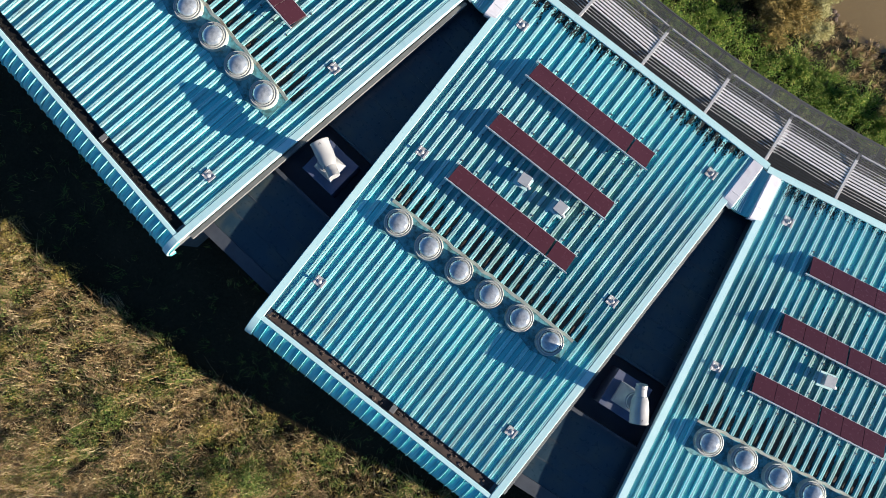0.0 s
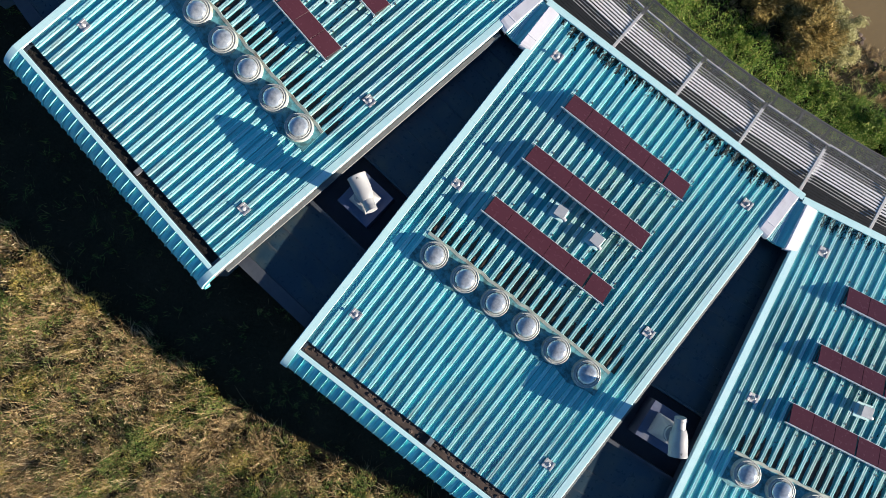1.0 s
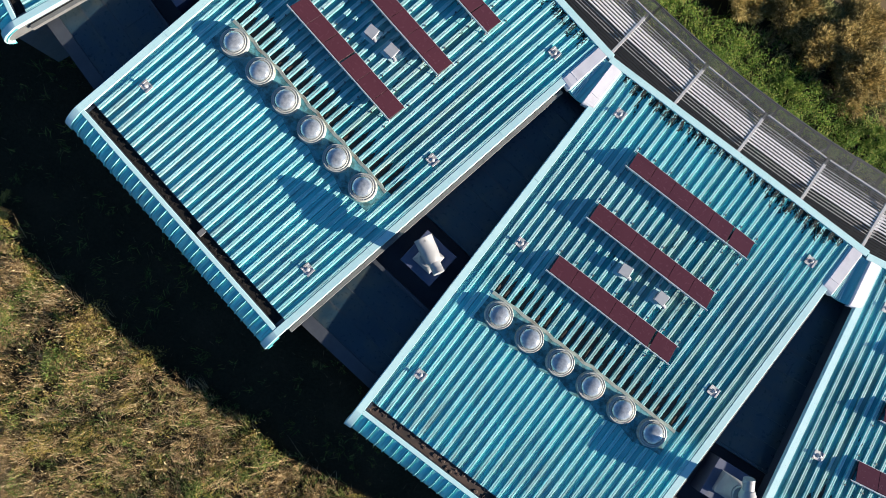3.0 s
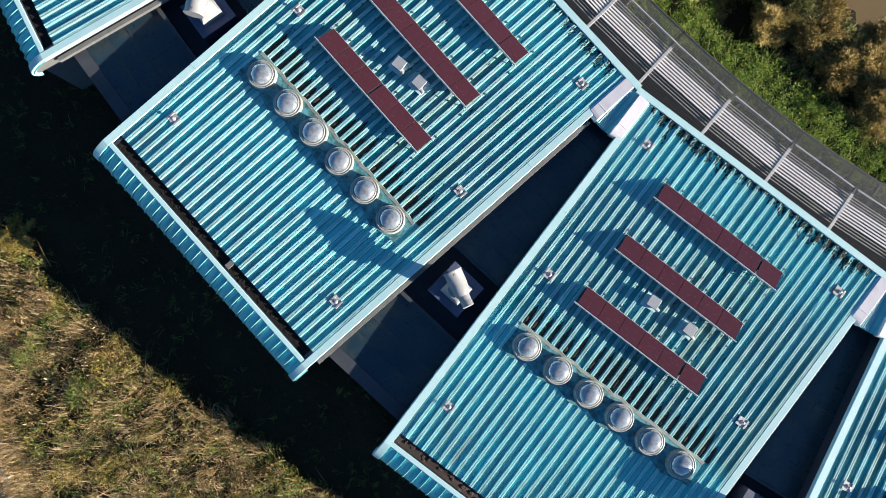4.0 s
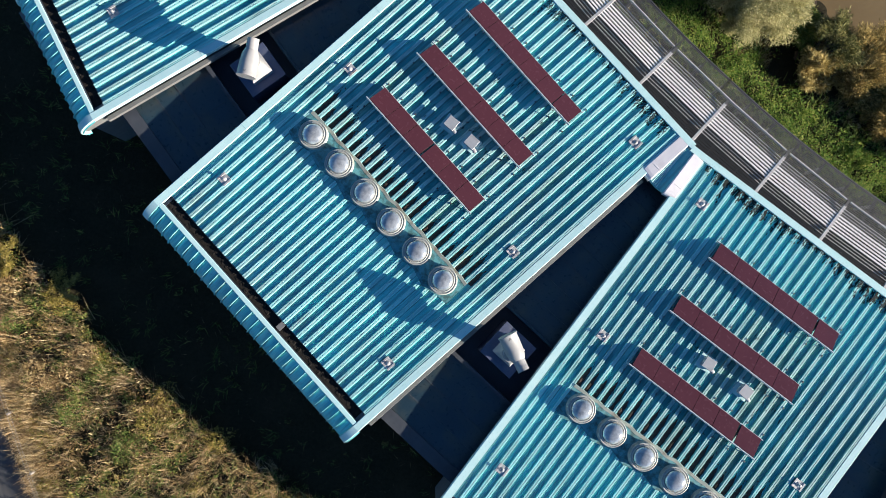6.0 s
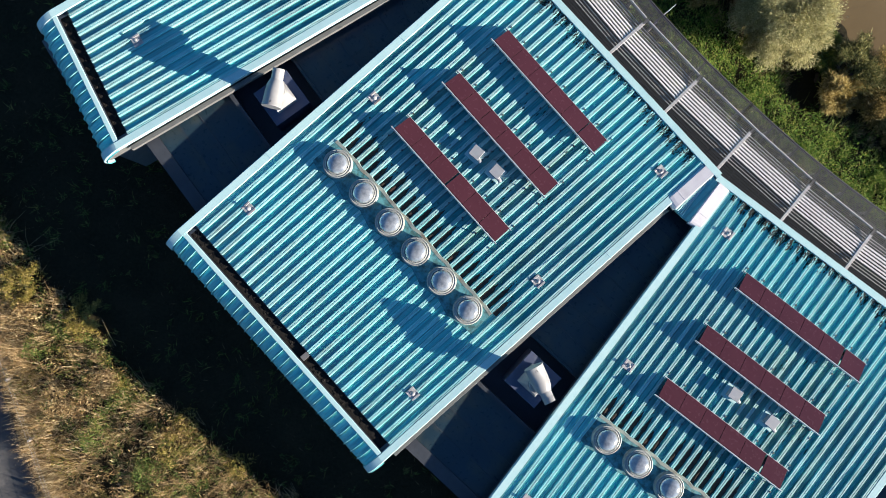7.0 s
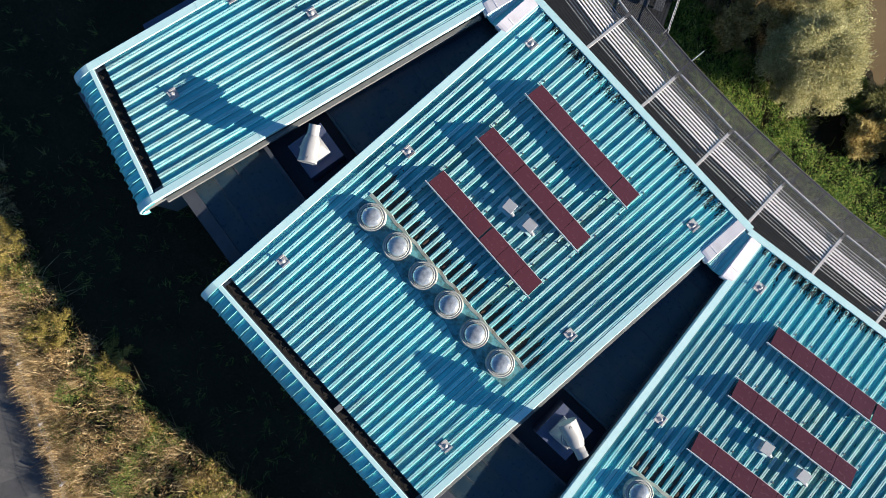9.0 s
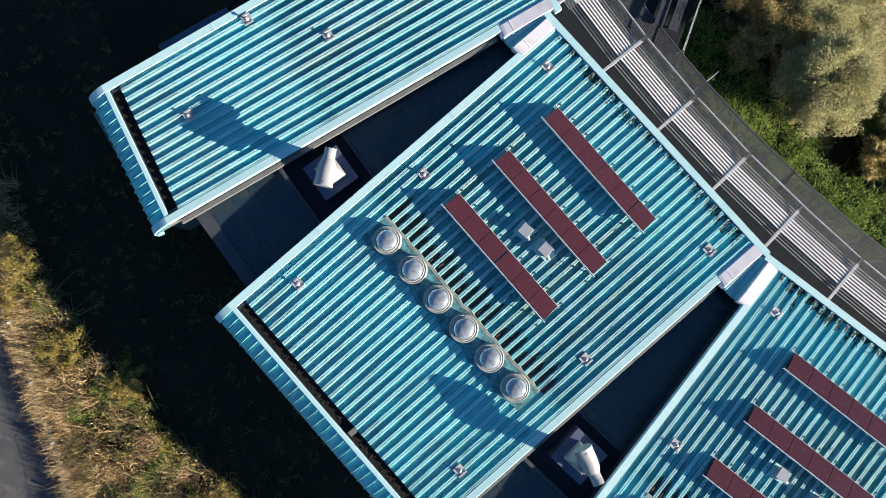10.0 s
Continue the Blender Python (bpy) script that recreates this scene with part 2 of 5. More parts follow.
M_GROUND = material("soil_and_thatch", ground_soil)


def river_water(nt, b):
    v = coords(nt, (1, 1, 1), False)
    col = ramp(nt, tex(nt, v, 0.15, 5), [(0.35, (0.135, 0.098, 0.044)), (0.7, (0.170, 0.124, 0.058))])
    nt.links.new(col, b.inputs["Base Color"])
    b.inputs["Roughness"].default_value = 0.12
    bump(nt, b, tex(nt, coords(nt, (1.0, 2.2, 1), False), 2.2, 4), 0.25, 0.05)


M_WATER = material("muddy_water", river_water)


def foliage(name, stops, rough=0.6, trans=0.14):
    """Leaves and blades: each piece takes its own tone; thin enough to let some light through."""
    def build(nt, b):
        g = nt.nodes.new("ShaderNodeNewGeometry")
        tone = ramp(nt, g.outputs["Random Per Island"], stops)
        v = coords(nt, shift=False)
        tone = mix(nt, 0.5, tone, ramp(nt, tex(nt, v, 0.5, 4), [(0.3, (0.55, 0.6, 0.55)), (0.7, (1.25, 1.2, 1.1))]), "MULTIPLY")
        nt.links.new(tone, b.inputs["Base Color"])
        b.inputs["Roughness"].default_value = rough
        b.inputs["Specular IOR Level"].default_value = 0.12
        t = nt.nodes.new("ShaderNodeBsdfTranslucent")
        nt.links.new(tone, t.inputs[0])
        ms = nt.nodes.new("ShaderNodeMixShader")
        ms.inputs[0].default_value = trans
        nt.links.new(b.outputs[0], ms.inputs[1])
        nt.links.new(t.outputs[0], ms.inputs[2])
        nt.links.new(ms.outputs[0], nt.nodes["Material Output"].inputs[0])
    return material(name, build)


M_STRAW = foliage("dry_straw", [(0.0, (0.10, 0.065, 0.022)), (0.35, (0.265, 0.18, 0.085)), (0.7, (0.45, 0.335, 0.175)), (1.0, (0.65, 0.52, 0.325))])
M_GRASS = foliage("green_grass", [(0.0, (0.05, 0.10, 0.02)), (0.5, (0.11, 0.17, 0.035)), (0.8, (0.19, 0.22, 0.05)), (1.0, (0.28, 0.25, 0.08))])
M_BANKGRASS = foliage("bank_grass_blades", [(0.0, (0.07, 0.15, 0.018)), (0.5, (0.16, 0.26, 0.04)), (0.8, (0.34, 0.37, 0.09)), (1.0, (0.50, 0.44, 0.16))])
M_WEED = foliage("weed_leaves", [(0.0, (0.055, 0.10, 0.02)), (0.5, (0.12, 0.175, 0.035)), (0.8, (0.20, 0.22, 0.055)), (1.0, (0.29, 0.27, 0.09))])
M_BROWN = foliage("withered_leaves", [(0.0, (0.09, 0.055, 0.025)), (0.5, (0.23, 0.155, 0.065)), (0.85, (0.42, 0.31, 0.145)), (1.0, (0.66, 0.54, 0.31))])
M_GOLD = foliage("fading_leaves", [(0.0, (0.13, 0.12, 0.02)), (0.5, (0.25, 0.20, 0.045)), (0.85, (0.38, 0.30, 0.08)), (1.0, (0.50, 0.40, 0.15))], trans=0.2)
M_THATCH = foliage("dead_stems", [(0.0, (0.04, 0.03, 0.015)), (0.6, (0.12, 0.085, 0.04)), (1.0, (0.30, 0.23, 0.12))])
M_LUSH = foliage("bank_leaves", [(0.0, (0.045, 0.11, 0.012)), (0.6, (0.155, 0.25, 0.03)), (1.0, (0.42, 0.43, 0.10))], trans=0.25)
M_WILLOW = foliage("willow_leaves", [(0.0, (0.24, 0.24, 0.105)), (0.5, (0.43, 0.405, 0.19)), (1.0, (0.64, 0.60, 0.34))], trans=0.35)
M_AUTUMN = foliage("autumn_leaves", [(0.0, (0.13, 0.10, 0.03)), (0.5, (0.33, 0.25, 0.075)), (1.0, (0.60, 0.49, 0.20))], trans=0.15)
M_REED = foliage("reed_leaves", [(0.0, (0.08, 0.062, 0.018)), (0.4, (0.19, 0.15, 0.045)), (0.8, (0.38, 0.28, 0.09)), (1.0, (0.64, 0.48, 0.18))], trans=0.2)
M_OLIVE = foliage("olive_leaves", [(0.0, (0.05, 0.06, 0.018)), (0.5, (0.14, 0.145, 0.045)), (0.85, (0.27, 0.25, 0.085)), (1.0, (0.46, 0.42, 0.18))], trans=0.15)
M_BARK = surface("bark", (0.07, 0.055, 0.04), (0.15, 0.12, 0.09), 4.0, 0.9, stretch=(3, 3, 0.6), grain=0.8)


# ---- building blocks ----
def mesh_of(name, verts, faces, mat, smooth=False):
    me = bpy.data.meshes.new(name)
    me.from_pydata([tuple(v) for v in verts], [], faces)
    me.materials.append(mat)
    me.validate()
    bm = bmesh.new()
    bm.from_mesh(me)
    bmesh.ops.recalc_face_normals(bm, faces=bm.faces)
    bm.to_mesh(me)
    bm.free()
    if smooth:
        me.polygons.foreach_set("use_smooth", [True] * len(me.polygons))
        me.set_sharp_from_angle(angle=radians(42))
    return me


def put(name, me, parent=None, m=None, label=""):
    ob = new(name, me)
    if parent:
        ob.parent = parent
    if m is not None:
        ob.matrix_basis = m
    if label:
        tagged(ob, label)
    return ob


class Shape:
    """Collects boxes, prisms, tubes and sweeps into one mesh."""

    def __init__(self):
        self.v, self.f = [], []

    def add(self, verts, faces):
        o = len(self.v)
        self.v += [tuple(p) for p in verts]
        self.f += [tuple(i + o for i in f) for f in faces]
        return self

    def box(self, x0, x1, y0, y1, z0, z1, m=None, c=0.0):
        """A box with its four upright and top edges cut by c."""
        if c:
            bot = [(x0, y0), (x1, y0), (x1, y1), (x0, y1)]
            top = [(x0 + c, y0 + c), (x1 - c, y0 + c), (x1 - c, y1 - c), (x0 + c, y1 - c)]
            v = [(*p, z0) for p in bot] + [(*p, z1 - c) for p in bot] + [(*p, z1) for p in top]
            f = [(3, 2, 1, 0), (8, 9, 10, 11)]
            for a in (0, 4):
                f += [(a + i, a + (i + 1) % 4, a + 4 + (i + 1) % 4, a + 4 + i) for i in range(4)]
        else:
            v = [(x, y, z) for z in (z0, z1) for x, y in ((x0, y0), (x1, y0), (x1, y1), (x0, y1))]
            f = [(3, 2, 1, 0), (4, 5, 6, 7)] + [(i, (i + 1) % 4, 4 + (i + 1) % 4, 4 + i) for i in range(4)]
        if m is not None:
            v = [m @ Vector(p) for p in v]
        return self.add(v, f)

    def prism(self, poly, z0, z1):
        n = len(poly)
        v = [(x, y, z0) for x, y in poly] + [(x, y, z1) for x, y in poly]
        return self.add(v, [tuple(range(n - 1, -1, -1)), tuple(range(n, 2 * n))] + [(i, (i + 1) % n, n + (i + 1) % n, n + i) for i in range(n)])

    def rings(self, rings, closed=True, caps=True):
        n = len(rings[0])
        v = [p for r in rings for p in r]
        f = []
        for k in range(len(rings) - 1):
            for i in range(n if closed else n - 1):
                j = (i + 1) % n
                f.append((k * n + i, k * n + j, k * n + n + j, k * n + n + i))
        if caps and closed:
            f += [tuple(range(n - 1, -1, -1)), tuple(range((len(rings) - 1) * n, len(rings) * n))]
        return self.add(v, f)

    def tube(self, pts, radii, n=10, caps=True):
        pts = [Vector(p) for p in pts]
        if not isinstance(radii, (list, tuple)):
            radii = [radii] * len(pts)
        out, side = [], None
        for i, p in enumerate(pts):
            d = (pts[min(i + 1, len(pts) - 1)] - pts[max(i - 1, 0)]).normalized()
            if side is None:
                side = d.orthogonal().normalized()
            side = (side - d * side.dot(d)).normalized()
            up = d.cross(side)
            out.append([p + radii[i] * (math.cos(2 * math.pi * k / n) * side + math.sin(2 * math.pi * k / n) * up) for k in range(n)])
        return self.rings(out, True, caps)

    def lathe(self, profile, n=28, centre=(0, 0, 0)):
        c = Vector(centre)
        return self.rings([[c + Vector((r * math.cos(2 * math.pi * k / n), r * math.sin(2 * math.pi * k / n), z)) for k in range(n)] for r, z in profile])

    def skew(self, k):
        """Slides the shape towards the river, the more the further it lies from the wing's straight side."""
        self.v = [(x, y + k * (HALF - x), z) for x, y, z in self.v]
        return self

    def mesh(self, name, mat, smooth=False):
        return mesh_of(name, self.v, self.f, mat, smooth)

    def part(self, name, mat, parent=None, m=None, label="", smooth=False):
        return put(name, self.mesh(name, mat, smooth), parent, m, label)


def bulk(name, verts, quads, tris, mat):
    """A big mesh from arrays of corners, four-sided and three-sided faces."""
    me = bpy.data.meshes.new(name)
    loops = np.concatenate([quads.ravel(), tris.ravel()]).astype(np.int32)
    sizes = np.concatenate([np.full(len(quads), 4), np.full(len(tris), 3)]).astype(np.int32)
    me.vertices.add(len(verts))
    me.vertices.foreach_set("co", verts.astype(np.float32).ravel())
    me.loops.add(len(loops))
    me.loops.foreach_set("vertex_index", loops)
    me.polygons.add(len(sizes))
    me.polygons.foreach_set("loop_start", (np.cumsum(sizes) - sizes).astype(np.int32))
    me.materials.append(mat)
    me.update(calc_edges=True)
    return me


# ---- plan ----
# Each wing: centre of its river-side roof edge and its turn; local x runs along the front, local y towards the river.
WINGS = {"z": (-9.80, 34.84, -59.8), "a": (-0.41, 21.86, -49.05), "b": (11.36, 10.65, -38.12), "c": (25.14, 1.92, -26.9)}
FRAME = {k: pose(x, y, 0, 0, 0, r) for k, (x, y, r) in WINGS.items()}
ROOF_TILT = pose(0, 0, 5.54, 0.75)     # the roof falls gently away from the river
HALF, PITCH, SEAM = 7.65, 0.5, 0.088
EAVE_Y, GUT_OUT, GUT_IN = -22.15, -21.90, -21.35
LOW_Z, DECK_Z, WATER_Z = 4.38, -1.3, -4.9
FAN = Vector((65.5, 79.7))             # centre of the curve on which the wings stand
FAN_R = 87.8
MEADOW = -0.35


def inward(x, y):
    """Distance beyond the roofs' river-side edge, towards the river."""
    return FAN_R - np.hypot(x - FAN.x, y - FAN.y)


def ripple(x, y, s):
    return np.sin(x * 0.9 * s + 1.3) * np.cos(y * 1.1 * s + 0.7) + 0.5 * np.sin(x * 2.3 * s - y * 1.7 * s) + 0.3 * np.cos(x * 3.9 * s + y * 4.3 * s)


def ground_z(x, y):
    u = inward(x, y) + 0.5 * ripple(x, y, 0.35) + 2.4 * np.exp(-((x - 29.5) ** 2 + (y - 16.0) ** 2) / 18)
    z = np.interp(u, [-60, -31, -27.5, -24, -4, 3, 6, 9, 12.5, 16.0, 19, 30], [MEADOW, MEADOW, -1.0, -1.1, -0.9, -2.6, -3.3, -3.7, -4.3, -4.95, -6.0, -7.0])
    across = (x - 11.36) * 0.617 + (y - 10.65) * 0.787
    z = np.where(across > 60, np.interp(across, [60, 75, 90], [-7, -5, -3]), z)
    z = z - np.interp(y, [-8, -2, 4, 7, 10, 14], [1.1, 0.75, 0.55, 0.5, 0.25, 0.1]) * np.clip((-u - 24) / 4, 0, 1)
    z = z - 0.7 * np.exp(-((x - 14.3) ** 2 + (y - 22.2) ** 2) / 2.5)
    return z + 0.07 * ripple(x, y, 0.8)


# ---- ground and water ----
axis = np.concatenate([-np.geomspace(2500, 62, 14), np.arange(-60, 60.1, 0.75), np.geomspace(62, 2500, 14)])
gx, gy = np.meshgrid(axis, axis, indexing="ij")
n = len(axis)
idx = np.arange(n * n).reshape(n, n)
gq = np.stack([idx[:-1, :-1], idx[1:, :-1], idx[1:, 1:], idx[:-1, 1:]], -1).reshape(-1, 4)
gm = bulk("ground", np.stack([gx, gy, ground_z(gx, gy)], -1).reshape(-1, 3), gq, np.zeros((0, 3), int), M_GROUND)
gm.polygons.foreach_set("use_smooth", [True] * len(gm.polygons))
tagged(new("ground", gm), "rough earth bank with matted dead grass", "ground", kind="structure")
wa = Shape()
ux, uy = 0.617, 0.787
wq = [(11.36 + ux * a - uy * b, 10.65 + uy * a + ux * b, WATER_Z) for a, b in ((6, -900), (6, 900), (85, 900), (85, -900))]
wa.add(wq, [(0, 1, 2, 3)])
tagged(wa.part("water", M_WATER), "muddy brown river water with faint ripples", "water", kind="structure")

PATH_A, PATH_B = Vector((-35.60, 12.0)), Vector((-33.21, 5.13))     # line of the fence
pd = (PATH_B - PATH_A).normalized()
pn = Vector((pd.y, -pd.x))            # away from the building


def path_strip(off0, off1, z0, z1, wob=0.0):
    s = Shape()
    rings = []
    for i in range(-40, 41):
        t = i * 1.2
        c = PATH_A + pd * t
        j = wob * (noise.noise((t * 0.6, off0, 3)) + 0.5 * noise.noise((t * 1.9, off1, 8)))
        a, b = c + pn * (off0 + j), c + pn * (off1 + j * 0.3)
        z = float(ground_z(np.array([c.x]), np.array([c.y]))[0])
        rings.append([(a.x, a.y, z + z0), (a.x, a.y, z + z1), (b.x, b.y, z + z1), (b.x, b.y, z + z0)])
    return s.rings(rings)


tagged(path_strip(0.95, 4.7, -0.4, 0.16).part("path", M_PATH), "grey tarmac footpath beside rough grass", "path", kind="structure")
tagged(path_strip(0.0, 0.95, -0.4, 0.12, 0.2).part("path_edging", M_EARTH), "strip of bare brown earth along the path", "verge", kind="structure")


# ---- wings ----
def eave_outline():
    """The rolled eave's outline: points and outward directions in (y, z). It leaves the roof at a slope and curls under."""
    out, y, z = [], EAVE_Y, 0.0
    for turn, step in ((10, 0.0), (14, 0.17), (18, 0.17), (23, 0.17), (28, 0.16), (35, 0.15), (44, 0.13), (55, 0.12), (67, 0.11), (79, 0.10), (92, 0.10), (108, 0.10), (126, 0.10), (145, 0.10), (160, 0.10)):
        y, z = y - step * math.cos(radians(turn)), z - step * math.sin(radians(turn))
        out.append(((y, z), (-math.sin(radians(turn)), math.cos(radians(turn)))))
    return out


EAVE = eave_outline()
# trapezoidal deck: a flat crown with a shallow groove, then a valley with two low stiffening ribs
DECK_PROFILE = [(-0.215, 0.0), (-0.195, 0.0), (-0.183, 0.074), (-0.172, SEAM), (-0.108, SEAM), (-0.1, 0.066), (-0.08, 0.066), (-0.072, SEAM), (-0.008, SEAM), (0.0, 0.074), (0.012, 0.0),
                (0.085, 0.0), (0.092, 0.009), (0.104, 0.009), (0.111, 0.0), (0.18, 0.0), (0.187, 0.009), (0.199, 0.009), (0.206, 0.0), (0.284, 0.0)]
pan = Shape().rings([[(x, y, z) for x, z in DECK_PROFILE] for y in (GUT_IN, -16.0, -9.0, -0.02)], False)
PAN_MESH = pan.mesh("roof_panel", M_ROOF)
# on the eave the sheets bulge a little between thin upright seams
FIN = [(-0.02, 0.0), (-0.02, 0.08), (-0.004, 0.095), (0.014, 0.085), (0.018, 0.0), (0.1, 0.022), (0.244, 0.034), (0.388, 0.022), (0.486, 0.0)]
roll = []
for (y, z), (ny, nz) in EAVE:
    roll.append([(x, y + ny * h, z + nz * h) for x, h in FIN])
EAVE_MESH = Shape().rings(roll, False).mesh("eave_panel", M_ROOF, True)


def brow(key, x):
    """How far the river-side roof edge stands back from the wing's own line; the edge runs a little askew."""
    return 0.0 if key == "z" else -0.53 + 0.02 * x if key == "a" else -0.41 + 0.01 * x


def verge(side, x_edge, x_in, y_end=-0.1):
    """The edge flashing of a roof: a raised band that follows the rolled eave round."""
    prof = [(x_in, -0.02), (x_in + side * 0.02, 0.10), (x_edge - side * 0.03, 0.11), (x_edge, 0.08), (x_edge + side * 0.005, -0.13), (x_edge - side * 0.05, -0.14), (x_edge - side * 0.05, 0.02)]
    rings = [[(x, y_end, h) for x, h in prof]]
    for y in (-5, -10, -15, -20):
        rings.append([(x, y, h) for x, h in prof])
    for (y, z), (ny, nz) in EAVE:
        rings.append([(x, y + ny * h, z + nz * h) for x, h in prof])
    return Shape().rings(rings)


def build_wing(key, x_from, label, sk=0.0):
    w = tagged(put("wing_building", None, None, FRAME[key]), label, "building", "curved terrace of wings")
    full = x_from < -7
    xi = x_from + 0.42
    for nm, b in (("wall", (x_from + 0.6, x_from + 0.9, -22.6, -0.9)), ("wall", (HALF - 0.9, HALF - 0.6, -22.6, -0.9)), ("wall", (x_from + 0.6, HALF - 0.6, -22.9, -22.6)), ("wall", (x_from + 0.9, HALF - 0.9, -1.2, -0.9))):
        Shape().box(b[0], b[1], b[2], b[3], -5.0, 4.3 if b[2] < -22 else 5.12).part(nm, M_WALL, w)
    roof = Shape().box(xi - 0.2, HALF - 0.3, -21.4, -0.75, -0.25, -0.03).skew(sk).part("roof", M_GREY, w, ROOF_TILT, "standing-seam metal roof deck")
    k0 = math.ceil((xi + 7.25 - 0.15) / PITCH)
    for k in range(k0, 30):
        px = -7.25 + k * PITCH
        st = (GUT_IN + 0.02 - brow(key, px)) / (GUT_IN + 0.02)
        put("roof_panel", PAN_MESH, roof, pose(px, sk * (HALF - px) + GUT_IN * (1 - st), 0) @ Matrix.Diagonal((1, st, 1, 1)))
        put("eave_panel", EAVE_MESH, roof, pose(-7.25 + k * PITCH, sk * (HALF + 7.25 - k * PITCH), 0))
    verge(-1, x_from, xi, -0.1 + brow(key, x_from)).skew(sk).part("verge_flashing", M_FLASH, w, ROOF_TILT)
    verge(1, HALF, HALF - 0.40, -0.1 + brow(key, HALF)).skew(sk).part("verge_flashing", M_FLASH, w, ROOF_TILT)
    for xa in (x_from + 0.21, HALF - 0.2):
        for i in (1, 4):
            ya = -4.6 - 2.95 * i + (0.5 if xa > 0 else 0.0)
            Shape().box(xa - 0.2, xa + 0.2, ya - 0.012, ya + 0.012, 0.10, 0.116).skew(sk).part("joint_strip", M_FLASH, w, ROOF_TILT)
    Shape().box(HALF + 0.008, HALF + 0.24, -21.6, -3.2, -0.55, -0.32, c=0.01).skew(sk).part("ledge", M_LEDGE, w, ROOF_TILT, "grey weathered ledge under the verge")
    # river-side flashing
    xa, xb = x_from - 0.55 if full else x_from, HALF + 0.55
    ya, yb = brow(key, xa), brow(key, xb)
    hi = 0.135 if key in "ac" else 0.14
    Shape().rings([[(x, y - 0.06, -0.24), (x, y - 0.06, 0.12), (x, y - 0.045, hi), (x, y + 0.285, hi), (x, y + 0.30, 0.12), (x, y + 0.30, -0.24)] for x, y in ((xa, ya), (0.5 * (xa + xb), 0.5 * (ya + yb)), (xb, yb))]).part("ridge_flashing", M_FLASH, w, ROOF_TILT, "pale turquoise flashing strip with lichen spots")
    # gutter and its lip
    g = Shape()
    g.box(xi, HALF - 0.42, GUT_OUT, GUT_IN, -0.30, -0.27).box(xi, HALF - 0.42, GUT_OUT - 0.02, GUT_OUT, -0.30, 0.02).box(xi, HALF - 0.42, GUT_IN, GUT_IN + 0.02, -0.30, -0.012)
    g.skew(sk).part("gutter", M_PIT, w, ROOF_TILT, "dark sunken gutter")
    Shape().box(xi - 0.02, HALF - 0.40, EAVE_Y - 0.02, GUT_OUT - 0.024, -0.2, 0.085, c=0.02).skew(sk).part("gutter_lip", M_FLASH, w, ROOF_TILT, "pale flashing strip beside the gutter")
    # grey soffit closing the rolled eave at both sides
    poly = [(-0.3, -0.10), (EAVE_Y + 0.1, -0.10)] + [(y - ny * 0.1, z - nz * 0.1) for (y, z), (ny, nz) in EAVE[2:]] + [(-0.3, -1.12)]
    for x0, x1 in ((x_from + 0.12, x_from + 0.58), (HALF - 0.58, HALF - 0.07)):
        s = Shape()
        nn = len(poly)
        s.add([(x, y, z) for x in (x0, x1) for y, z in poly], [tuple(range(nn)), tuple(range(2 * nn - 1, nn - 1, -1))] + [(i, nn + i, nn + (i + 1) % nn, (i + 1) % nn) for i in range(nn)])
        if x0 > 0.6:
            s.skew(sk).part("fascia", M_GREY, w, ROOF_TILT, "grey painted fascia under the verge")
        else:
            s.skew(sk).part("fascia", M_PIT, w, ROOF_TILT, "black fascia under the verge")
    Shape().box(x_from + 0.58, HALF - 0.58, EAVE_Y - 0.55, -21.75, -1.06, -0.98).skew(sk).part("soffit", M_GREY, w, ROOF_TILT)
    return w


LABELS = {"z": "narrow wing with turquoise standing-seam metal roof and rolled eave", "a": "wing with turquoise standing-seam roof, six domes and solar rows",
          "b": "wing with turquoise standing-seam roof and brown litter in its gutter", "c": "wing with turquoise standing-seam roof, half in view at the bend"}
ON_ROOF = {k: FRAME[k] @ ROOF_TILT for k in WINGS}
wings = {k: build_wing(k, -0.08 if k == "z" else -HALF, LABELS[k], 0.075 if k == "z" else 0.0) for k in WINGS}

# rooflight upstands: a long low kerb on which the domes stand
for k in "abc":
    s = Shape()
    rnd = random.Random(k)
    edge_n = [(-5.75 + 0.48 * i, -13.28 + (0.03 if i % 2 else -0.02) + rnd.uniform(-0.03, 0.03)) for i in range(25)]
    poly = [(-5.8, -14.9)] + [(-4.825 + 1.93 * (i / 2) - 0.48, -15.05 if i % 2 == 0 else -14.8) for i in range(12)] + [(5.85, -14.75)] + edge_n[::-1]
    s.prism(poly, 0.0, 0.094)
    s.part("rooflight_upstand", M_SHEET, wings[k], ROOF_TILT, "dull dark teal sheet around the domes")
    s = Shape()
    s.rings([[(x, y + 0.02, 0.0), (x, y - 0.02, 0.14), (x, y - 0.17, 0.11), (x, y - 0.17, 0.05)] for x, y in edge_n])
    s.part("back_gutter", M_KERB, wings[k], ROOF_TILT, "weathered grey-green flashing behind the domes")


# ---- joints between wings ----
def cross(p, d, q, e):
    """Where two lines in plan meet."""
    t = ((q[0] - p[0]) * e[1] - (q[1] - p[1]) * e[0]) / (d[0] * e[1] - d[1] * e[0])
    return Vector((p[0] + t * d[0], p[1] + t * d[1]))


def at(key, x, y, z=0.0):
    return FRAME[key] @ Vector((x, y, z))


def square(r, z):
    return [(-r, -r, z), (r, -r, z), (r, r, z), (-r, r, z)]


